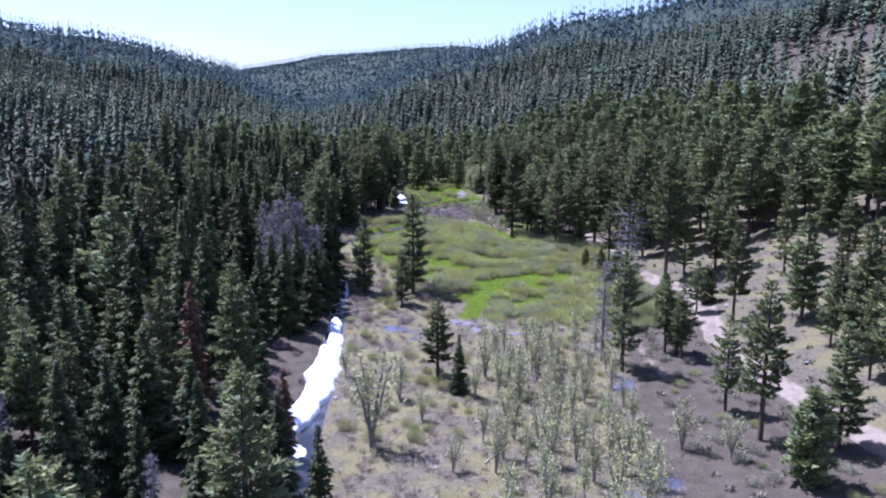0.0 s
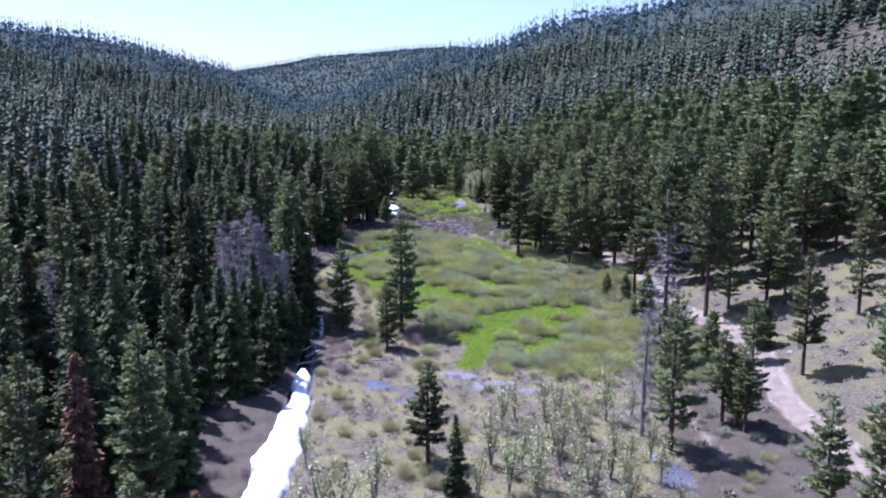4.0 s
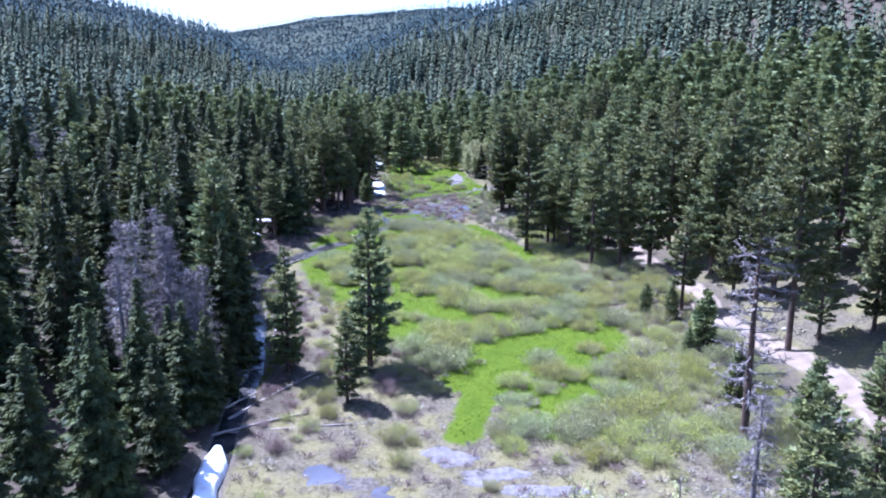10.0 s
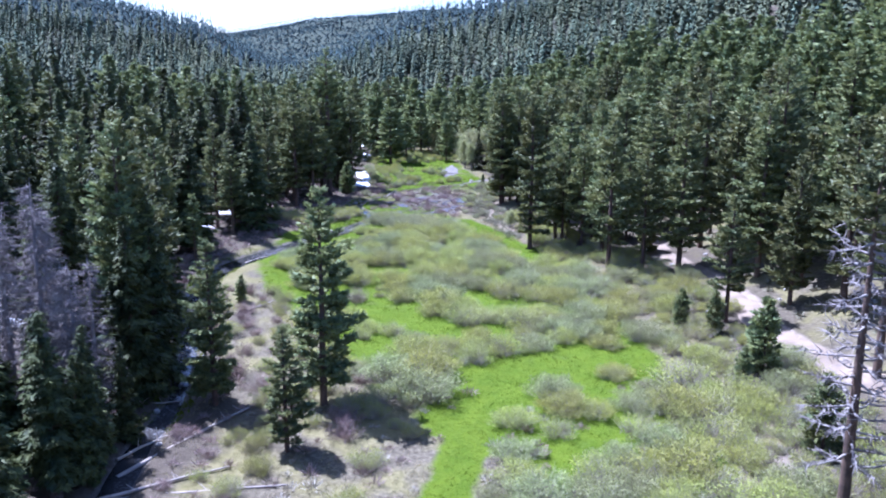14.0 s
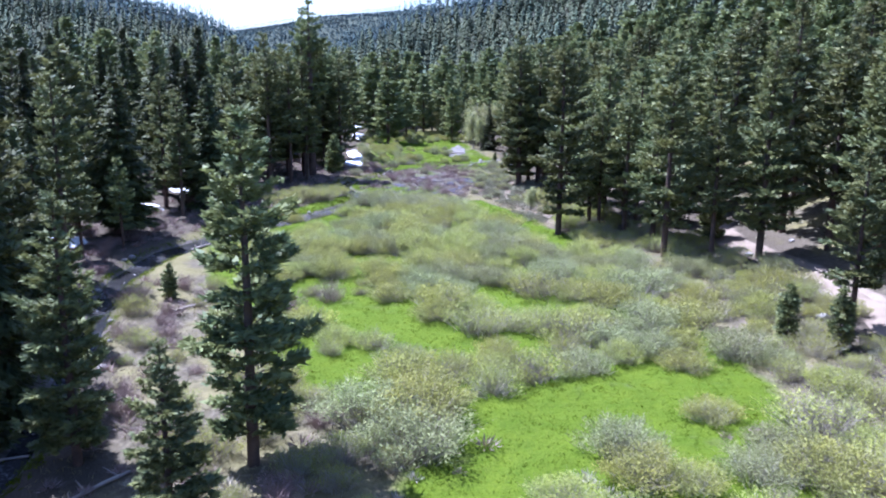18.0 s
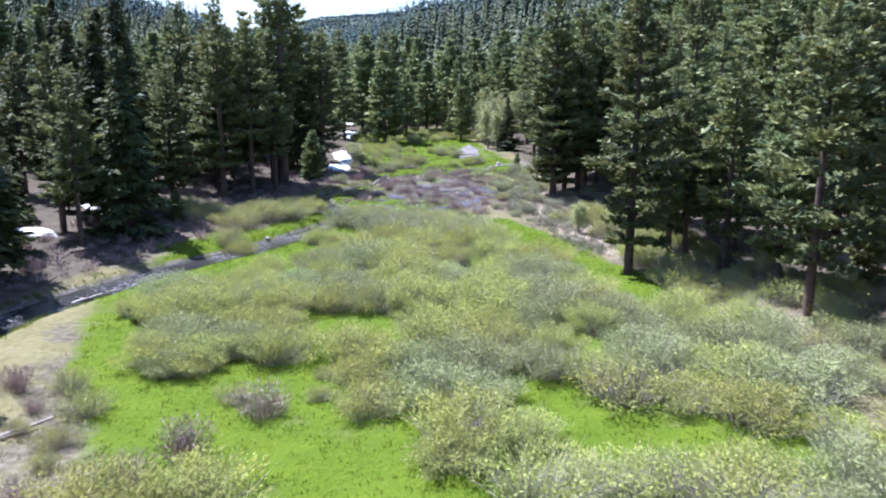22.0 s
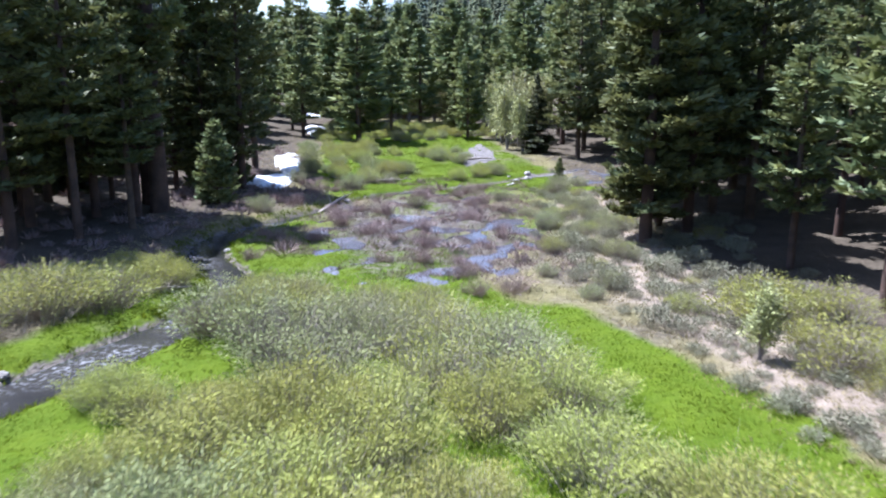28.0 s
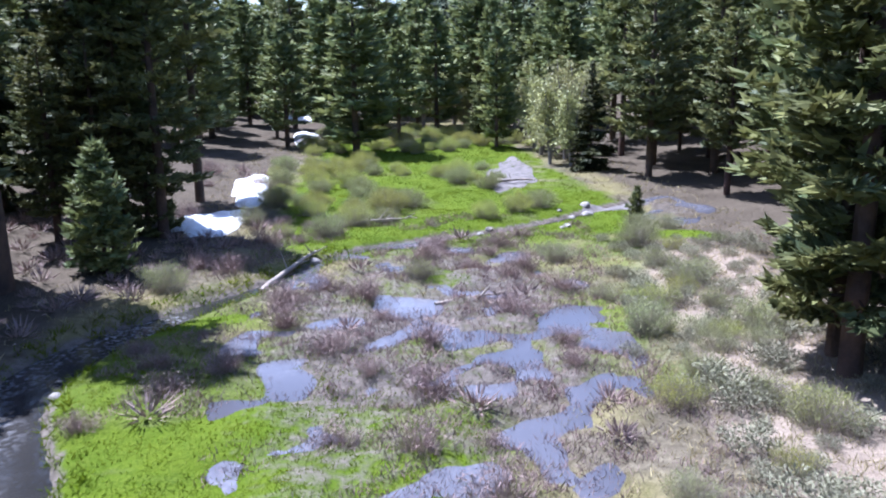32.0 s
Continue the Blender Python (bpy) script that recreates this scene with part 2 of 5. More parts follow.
# ---- the ground ----
def floor_z(y):
    return np.interp(y, [-80, 78, 108, 123, 138, 156, 180, 198, 222, 240, 300, 500, 1000, 2000, 4000],
                     [0.6, 0.9, 0.8, 1.6, 1.8, 2.5, 3.2, 3.5, 4.2, 4.6, 5.6, 9, 17, 36, 45])
def valley_axis(y):
    return np.interp(y, [-80, 60, 120, 180, 240, 320, 450, 800, 1500, 4000], [2, 2, 3, 3, 1, -8, -32, -120, -290, -700])
def ramp(s, soft):
    return soft * np.logaddexp(0, np.asarray(s) / soft)
# foot and crest of each hill along the valley, and the crest's height by its bearing
HILLS = [
    (260, 850, [-1.2, -0.496, -0.431, -0.379, -0.327, -0.275, -0.229, -0.19, -0.157, -0.12], [115, 93, 85, 79, 69, 56, 47, 27, 10, 0]),
    (300, 760, [-0.129, -0.075, -0.034, -0.007, 0.054, 0.101, 0.141, 0.194, 0.255, 0.302, 0.434, 0.8], [9, 25, 38, 51, 62, 72, 84, 94, 98, 107, 131, 150]),
    (1200, 2450, [-0.6, -0.222, -0.168, -0.128, -0.067, -0.02, 0.044, 0.12, 0.5], [85, 106, 125, 142, 157, 169, 171, 160, 120]),
]
def terrain(x, y):
    """Height of the ground at x, y."""
    x, y = np.asarray(x, float), np.asarray(y, float)
    s = x - valley_axis(y)
    right = ramp(s - np.interp(y, [60, 120, 200, 400, 900], [29, 27, 22, 18, 10]), 3.0)
    left = ramp(-s - np.interp(y, [60, 110, 150, 200, 400, 900], [26, 20, 26, 20, 25, 25]), 3.0)
    fade = np.clip((620 - y) / 320, 0, 1)
    cap_r = np.interp(y, [0, 300, 700], [130, 118, 78])
    z = floor_z(y) + cap_r * np.tanh(0.40 * right / cap_r) * fade
    z += (70 * np.tanh((0.05 * left + 0.20 * ramp(left - 70, 15)) / 70) + 0.5 * np.tanh(left)) * fade
    for foot, crest, bearing, height in HILLS:
        u = (x + 3) / np.maximum(y, 60)
        up = np.clip((y - foot) / (crest - foot), 0, 1)
        back = np.clip((y - crest) / crest, 0, 1)
        fold = 1 + 0.05 * np.sin(u * 31 + y * 0.006) + 0.04 * np.sin(u * 67 - y * 0.011)
        rise = np.interp(u, bearing, height) * (up * up * (3 - 2 * up) * 0.45 + up * 0.55) * np.where(up < 1, 1 + (fold - 1) * (1 - up), 1) * (1 - 0.5 * back)
        z = np.maximum(z, np.where(up > 0, 5 + rise, z))
    z += (np.sin(x * 0.05 + 1.3) * np.cos(y * 0.043) * 0.02 + np.sin(x * 0.017) * np.sin(y * 0.013 + 2) * 0.03) * np.minimum(right + left, 120)
    return z

STREAM = [(-10.6, 43.0), (-12.2, 57.8), (-12.5, 68.7), (-12.9, 82.5), (-13.5, 95.8), (-13.9, 103.4), (-14.4, 109.7), (-13.9, 115.6), (-16, 127.6), (-19.1, 139.8), (-18.5, 148.2), (-16.5, 152.4), (-14.2, 156.5), (-12.1, 159.8), (-9.3, 163), (-7.4, 166.6), (-5.8, 170.2), (-4.7, 173.7), (-5.5, 176.4), (-7.2, 177.9), (-8.1, 181.9), (-6.9, 184.9), (-5.2, 187.2), (-3.2, 190.7), (-1, 195.3), (3, 197.1), (7.8, 200.4), (10.7, 203.6), (13.6, 205.8)]
ROAD = [(35, 30), (32.8, 53.3), (32.2, 63.3), (30.2, 77.1), (29.7, 89.7), (31.2, 97.3), (32.9, 105.0), (32.3, 112.9), (29.8, 120.9), (28.7, 127), (29.5, 134), (28.7, 143.1), (26.8, 150.4), (27.5, 157.0)]


def along(line, step=0.8):
    """Points every step metres on a smoothed line through the given points."""
    p = np.array(line, float)
    s = np.concatenate([[0], np.cumsum(np.hypot(*np.diff(p, axis=0).T))])
    u = np.arange(0, s[-1], step)
    out = np.stack([np.interp(u, s, p[:, k]) for k in (0, 1)], 1)
    for _ in range(6):
        out[1:-1] = (out[:-2] + 2 * out[1:-1] + out[2:]) / 4
    return out


STREAM_LINE, ROAD_LINE = along(STREAM), along(ROAD)


def gap_to(line, x, y):
    """The distance from each x, y to the line."""
    x, y = np.atleast_1d(x), np.atleast_1d(y)
    d = np.full(x.shape, 1e9)
    near = (y > line[:, 1].min() - 12) & (y < line[:, 1].max() + 12) & (x > line[:, 0].min() - 12) & (x < line[:, 0].max() + 12)
    px, py = x[near], y[near]
    best = np.full(px.shape, 1e9)
    for qx, qy in line:
        best = np.minimum(best, (px - qx) ** 2 + (py - qy) ** 2)
    d[near] = np.sqrt(best)
    return d


def stream_half(y):
    return np.interp(y, [60, 100, 115, 140, 150, 160, 168, 172, 178, 182, 186, 190, 200], [1.0, 0.9, 0.6, 0.65, 1.05, 1.1, 1.0, 0.65, 0.85, 0.9, 0.6, 0.4, 0.3])


def marsh(x, y):
    """1 in the middle of the flooded hummocks at the meadow's upper end, 0 outside them."""
    return np.clip(1.9 - 1.6 * np.hypot((x - 2.4) / 6.2, (y - 184.5) / 12.0), 0, 1)


def ground_z(x, y):
    """The ground with the stream's bed and the road's bench cut into it."""
    shape = np.shape(x)
    x, y = np.atleast_1d(np.asarray(x, float)).ravel(), np.atleast_1d(np.asarray(y, float)).ravel()
    z = terrain(x, y)
    d = gap_to(STREAM_LINE, x, y)
    z = z - 0.55 / (1 + np.exp(((d - stream_half(y) - 0.1) * 5).clip(-30, 30)))
    z = z + 0.09 * np.sin(x * 1.7 + np.sin(y * 0.9)) * np.sin(y * 1.3 + np.sin(x * 0.7)) * np.clip((d - 1.5) / 2, 0, 1)
    hum = np.zeros(len(x))
    for px, py, rx, ry in POOLS:
        hum = np.maximum(hum, np.clip(2.6 - np.hypot((x - px) / rx, (y - py) / ry), 0, 1))
    m = marsh(x, y)
    z = z + m * (0.20 * (smooth_noise(x, y, 2.4, 61) - 0.36) + 0.34 * (smooth_noise(x, y, 1.0, 62) - 0.44) + 0.22 * (smooth_noise(x, y, 0.55, 63) - 0.5) + 0.10 * np.clip(lawn_mask(x, y), 0, 1))
    z = z + hum * (0.30 * (smooth_noise(x, y, 1.4, 61) - 0.5) + 0.16 * (smooth_noise(x, y, 0.9, 62) - 0.5))
    return z.reshape(shape) if shape else float(z[0])


def meadow_left(y):
    return np.interp(y, [40, 97.6, 115.0, 128.7, 143.9, 151.7, 161.9, 169.8, 181.6, 195.9, 212.6, 241.2, 245], [-11, -12.6, -9.5, -15.5, -18.4, -18.7, -15.6, -11.3, -9.5, -6.5, -8.7, -9.8, -8])


def meadow_right(y):
    return np.interp(y, [40, 72.3, 102.7, 118.1, 133.7, 149.2, 158.8, 175.6, 184.2, 201.4, 224.1, 245], [13, 15.7, 22.1, 24.1, 23.6, 21.3, 14.1, 12.0, 12.1, 13.7, 10.0, 6])


def inside(x, y):
    """Metres inside the open valley floor (negative among the trees)."""
    return np.minimum(x - meadow_left(y), meadow_right(y) - x)


def smooth_noise(x, y, scale, seed=0):
    """Cheap, seeded value noise between 0 and 1."""
    rng = np.random.RandomState(seed)
    table = rng.rand(64, 64)
    u, v = np.asarray(x) / scale, np.asarray(y) / scale
    i, j = np.floor(u).astype(int), np.floor(v).astype(int)
    a, b = u - i, v - j
    a, b = a * a * (3 - 2 * a), b * b * (3 - 2 * b)
    g = lambda p, q: table[p % 64, q % 64]
    return (g(i, j) * (1 - a) + g(i + 1, j) * a) * (1 - b) + (g(i, j + 1) * (1 - a) + g(i + 1, j + 1) * a) * b


def shade_from(me, normals):
    """Soft shading normals, one a vertex, for masses of foliage."""
    n = np.asarray(normals, np.float32)
    n /= np.linalg.norm(n, axis=1)[:, None] + 1e-9
    me.normals_split_custom_set_from_vertices(n)
    return me


def mesh_of(name, verts, faces, mats, smooth=False, index=None):
    me = bpy.data.meshes.new(name)
    verts, faces = np.asarray(verts, np.float32), np.asarray(faces, np.int32)
    k = faces.shape[1]
    me.vertices.add(len(verts))
    me.vertices.foreach_set("co", verts.ravel())
    me.loops.add(faces.size)
    me.loops.foreach_set("vertex_index", faces.ravel())
    me.polygons.add(len(faces))
    me.polygons.foreach_set("loop_start", np.arange(0, faces.size, k, dtype=np.int32))
    me.update(calc_edges=True)
    for m in mats if isinstance(mats, (list, tuple)) else [mats]:
        me.materials.append(m)
    if index is not None:
        me.polygons.foreach_set("material_index", np.asarray(index, np.int32))
    if smooth:
        me.polygons.foreach_set("use_smooth", np.ones(len(faces), bool))
    me.validate()
    return me


def grid_faces(nx, ny):
    i = np.arange(ny - 1)[:, None] * nx + np.arange(nx - 1)[None]
    return np.stack([i, i + 1, i + 1 + nx, i + nx], -1).reshape(-1, 4)


LAWNS = [(1.5, (-6.6, 137.4), (-1.3, 132.5), (2.3, 129.3), (4, 125.9)), (1.2, (8.6, 136.4), (13.6, 133.4)), (1.4, (-4.2, 126.1), (-0.5, 124.2)),
         (1.4, (5.1, 119.6), (8.2, 120.1), (11.1, 121.4)), (0.9, (-3.2, 145.6), (-0.8, 144.2)), (1.5, (2.9, 104.4), (5.2, 114.5), (10.2, 119.6), (13.7, 116.6)),
         (1.1, (9.2, 106.7), (13.1, 111.4)), (1.2, (-3, 126.1), (-0.8, 121.7)), (1.9, (6.4, 170.0), (8.8, 163.3), (12.1, 156.4), (14.8, 151.1)),
         (1.4, (-13.8, 150.1), (-11.2, 154.8), (-8, 159.9), (-5.2, 164.7)), (1.1, (-14.7, 161.8), (-11.2, 166.2), (-5.7, 167.6)), (0.9, (-2.3, 148.2), (-1.5, 146.1)),
         (1.4, (-11.8, 142.3), (-9.8, 139.8)), (1.2, (-5.5, 140.5), (-3.8, 139.9)), (0.8, (-7.6, 164.2), (-5.6, 165.8), (-3.6, 166.4), (-1.0, 165.9), (1.4, 165.8)),
         (0.6, (-6.6, 159.6), (-4.6, 160.6)), (1.2, (-8.4, 158.1), (-6.6, 161.8), (-5.0, 164.6)), (0.9, (-6.4, 158.6), (-4.0, 163.4), (-3.0, 165.2)), (1.2, (-9.2, 139.2), (-7.3, 133.8)), (1.2, (-3.0, 135.3), (1.0, 132.2))]
UPPER_LAWNS = [(0.9, (-6.1, 176.6), (-2.2, 174.5), (0.8, 176.3)), (0.9, (-0.9, 196.6), (2.5, 197.2), (6.4, 198.8)), (1.0, (-5, 176.8), (-2.7, 177.5), (-0.6, 178.7)),
               (0.5, (0, 179), (1.2, 178.1)), (2.8, (-3.6, 220.8), (1.4, 217.7), (5.3, 221.5)), (0.7, (6.1, 206.3), (10.6, 206)), (0.5, (-6, 184.4), (-3.7, 185.4)),
               (0.5, (2.4, 189.7), (3.5, 189.1)), (0.6, (12.3, 196.8), (14, 196.2)), (1.2, (6.6, 170.2), (8.2, 167.7), (10.1, 164.2), (11.5, 161.4)), (2.4, (-0.5, 210.4), (4.2, 204.7))]


def lawn_mask(x, y):
    """1 on the strips of open fresh grass, falling to 0 a metre outside them."""
    m = np.zeros(np.shape(x))
    for half, *line in LAWNS + UPPER_LAWNS:
        p = np.array(line)
        near = (x > p[:, 0].min() - 5) & (x < p[:, 0].max() + 5) & (y > p[:, 1].min() - 5) & (y < p[:, 1].max() + 5)
        if not near.any():
            continue
        best = np.full(near.sum(), 1e9)
        for a, b in zip(p[:-1], p[1:]):
            ab = b - a
            t = (((x[near] - a[0]) * ab[0] + (y[near] - a[1]) * ab[1]) / (ab @ ab)).clip(0, 1)
            best = np.minimum(best, np.hypot(x[near] - a[0] - t * ab[0], y[near] - a[1] - t * ab[1]))
        m[near] = np.maximum(m[near], (1.5 - best / half).clip(0, 1))
    return m


def green_mask(x, y):
    """Where fresh grass grows: the meadow's lawns, the stream's banks and the far meadow."""
    a = inside(x, y)
    n = smooth_noise(x, y, 6.0, 3) * 0.6 + smooth_noise(x + 40, y, 2.6, 4) * 0.4
    core = np.clip(a / 2.5, 0, 1) * np.interp(y, [97, 107, 172, 178, 191, 198, 232, 240], [0, 1, 1, 0.75, 0.45, 0.9, 0.9, 0])
    # the open slant from the near fan to the lawn
    near = np.clip((x - np.interp(y, [95.1, 121.3], [8.4, -3.2]) + 5 * (smooth_noise(x, y, 2.2, 16) - 0.5)) / 4, 0, 1) * (y < 123) + (y >= 123)
    west = np.clip((x - np.interp(y, [121.3, 131.9, 143.9, 153.0], [-4.3, -10.0, -15.2, -18.6])) / 2.5, 0, 1)
    east = np.clip((np.interp(y, [93.1, 108.0, 128.7, 143.9, 155.5, 169.9, 174.3], [19.0, 20.6, 20.6, 18.6, 12.2, 8.6, 6.0]) - x) / 2.5, 0, 1) * (y < 180) + (y >= 180)
    return np.maximum(core * near * west * east * (0.52 + 0.5 * n), lawn_mask(x, y) * (0.75 + 0.35 * n))


def wet_mask(x, y):
    d = gap_to(STREAM_LINE, x, y)
    w = np.clip(1.0 - (d - stream_half(y)) / 0.45, 0, 1)
    pool = lambda cx, cy, rx, ry: np.clip(1.5 - np.hypot((x - cx) / rx, (y - cy) / ry), 0, 1)
    for p in POOLS:
        w = np.maximum(w, pool(*p))
    return np.maximum(w, marsh(x, y) * (0.4 + 0.45 * smooth_noise(x, y, 2.2, 14)))


POOLS = [(-6.3, 99.0, 1.7, 1.0), (-4.3, 97.4, 1.6, 0.9), (-3.0, 95.3, 1.3, 1.0), (13.8, 57.2, 1.8, 1.5), (16.3, 78.6, 1.2, 3.0), (13.9, 202.1, 1.1, 1.6)]


def sand_mask(x, y):
    r = gap_to(ROAD_LINE, x, y)
    s = np.clip(1.1 - (r - 0.9) / 0.7, 0, 1) * 0.8
    edge_x = np.interp(y, [87.8, 102.7, 123.3, 143.9, 155.5, 177.9, 186.6], [20.9, 21.6, 22.1, 20.8, 16.2, 11.4, 10.2])
    s = np.maximum(s, np.clip(1.0 - np.abs(x - edge_x) / 1.6, 0, 1) * 0.52 * (y > 80) * (y < 186))
    bar = np.clip(1.5 - np.hypot((x - 6.9) / 2.6, (y - 215) / 7.5), 0, 1)
    field = np.clip((x - np.interp(y, [158.8, 169.9, 178.0, 195.9], [12.4, 9.2, 7.6, 9.0])) / 2.0, 0, 1) * np.clip((meadow_right(y) + 3 - x) / 2, 0, 1) * (y > 158) * (y < 194) * 0.85
    slope = np.clip((x - 34) / 14, 0, 1) * 0.22 * np.interp(y, [110, 150, 420, 421], [1, 0.3, 0.3, 0])
    return np.maximum(np.maximum(np.maximum(s, bar), field), slope)


def build_ground():
    near_x = np.concatenate([np.arange(-46, -6, 0.6), np.arange(-6, 10, 0.28), np.arange(10, 52.1, 0.6)])
    near_y = np.concatenate([np.arange(30, 165, 0.7), np.arange(165, 172, 0.45), np.arange(172, 198, 0.28), np.arange(198, 205, 0.45), np.arange(205, 246.1, 0.7)])
    def outward(start, end, first, grow):
        out, step, p = [], first, start
        while abs(p) < abs(end) or (p < end):
            p = p + step
            out.append(p)
            step *= grow
        return np.array(out)
    xs = np.concatenate([-outward(46, 2600, 1.2, 1.11)[::-1], near_x, outward(52, 2600, 1.2, 1.11)])
    ys = np.concatenate([30 - outward(0, 160, 1.5, 1.12)[::-1], near_y, outward(246, 4300, 1.2, 1.05)])
    X, Y = np.meshgrid(xs, ys)
    x, y = X.ravel(), Y.ravel()
    z = ground_z(x, y)
    me = mesh_of("ground", np.stack([x, y, z], 1), grid_faces(len(xs), len(ys)), GROUND, True)
    cover = np.zeros((len(x), 4), np.float32)
    cover[:, 0], cover[:, 1], cover[:, 2] = green_mask(x, y), wet_mask(x, y), sand_mask(x, y)
    cover[:, 3] = np.clip(0.5 - inside(x, y) / 3, 0, 1) * np.clip(np.maximum(1 - (x - 26) / 10, (y - 200) / 80), 0.35, 1)
    at = me.attributes.new("cover", "FLOAT_COLOR", "POINT")
    at.data.foreach_set("color", cover.ravel())
    brush = me.attributes.new("brush", "FLOAT", "POINT")
    brush.data.foreach_set("value", (np.clip((y - 330) / 250, 0, 1) * 0.85).astype(np.float32))
    tagged(new("ground", me), "meadow grass, brown forest floor and pale hillside soil", "ground", kind="structure")


def ribbon(name, line, half, lift, mat, label, category, cross=4):
    """A sheet that follows a line over the ground."""
    d = np.gradient(line, axis=0)
    n = np.stack([-d[:, 1], d[:, 0]], 1) / np.hypot(*d.T)[:, None]
    h = half(line[:, 1]) if callable(half) else np.full(len(line), half)
    us = np.linspace(-1, 1, cross + 1)
    rim = [0.75 + 0.5 * smooth_noise(line[:, 0], line[:, 1], s, 71 + k) for k, s in enumerate((2.3, 1.9))]
    h = h[:, None] * np.where(us[None] < 0, rim[0][:, None], rim[1][:, None])
    P = line[:, None] + n[:, None] * (us[None, :] * h)[..., None]
    z = lift(P[..., 0], P[..., 1], us)
    V = np.concatenate([P, z[..., None]], -1).reshape(-1, 3)
    me = mesh_of(name, V, grid_faces(cross + 1, len(line)), mat, True)
    return tagged(new(name, me), label, category, kind="structure")


build_ground()
road = ribbon("road", ROAD_LINE, lambda y: 0.95 + 0.2 * np.sin(y * 0.31) + 0.25 * np.sin(y * 0.83), lambda x, y, us: ground_z(x, y) + 0.06 - 0.05 * np.abs(us), DIRT, "pale sandy dirt track along the foot of the hillside", "road", 6)
stream = ribbon("stream", STREAM_LINE, lambda y: stream_half(y) + 0.35, lambda x, y, us: terrain(x, y) - 0.33, WATER, "shallow mountain stream with dark rippled water", "water")


# ---- trees ----
def tube(points, radii, sides=6):
    """Vertices and quads of a tapering tube through the points."""
    P, n = np.asarray(points, float), len(points)
    V, F = [], []
    d = np.gradient(P, axis=0)
    for k in range(n):
        t = Vector(d[k]).normalized()
        a = t.orthogonal().normalized()
        b = t.cross(a)
        for s in range(sides):
            w = 2 * math.pi * s / sides
            V.append(Vector(P[k]) + (a * math.cos(w) + b * math.sin(w)) * float(radii[k]))
    for k in range(n - 1):
        for s in range(sides):
            F.append((k * sides + s, k * sides + (s + 1) % sides, (k + 1) * sides + (s + 1) % sides, (k + 1) * sides + s))
    return np.array([tuple(v) for v in V]), np.array(F)


def blades(base, way, length, width, rng, droop=0.25, facing=None, loose=0.45):
    """One narrow triangle a blade: base points, unit ways, lengths and widths. facing: the side that the flat of the blade turns to."""
    n = len(base)
    if facing is None:
        side = np.cross(way, rng.normal(size=(n, 3)))
    else:
        side = np.cross(facing + rng.normal(0, loose, (n, 3)), way)
    side /= np.linalg.norm(side, axis=1)[:, None] + 1e-9
    tip = base + way * length[:, None]
    tip[:, 2] -= droop * length
    V = np.empty((n, 3, 3))
    V[:, 0], V[:, 1], V[:, 2] = base + side * width[:, None] / 2, base - side * width[:, None] / 2, tip
    if facing is not None:
        up = np.cross(V[:, 1] - V[:, 0], V[:, 2] - V[:, 0])
        wrong = (up * facing).sum(1) < 0
        V[wrong, 0], V[wrong, 1] = V[wrong, 1].copy(), V[wrong, 0].copy()
    return V.reshape(-1, 3)


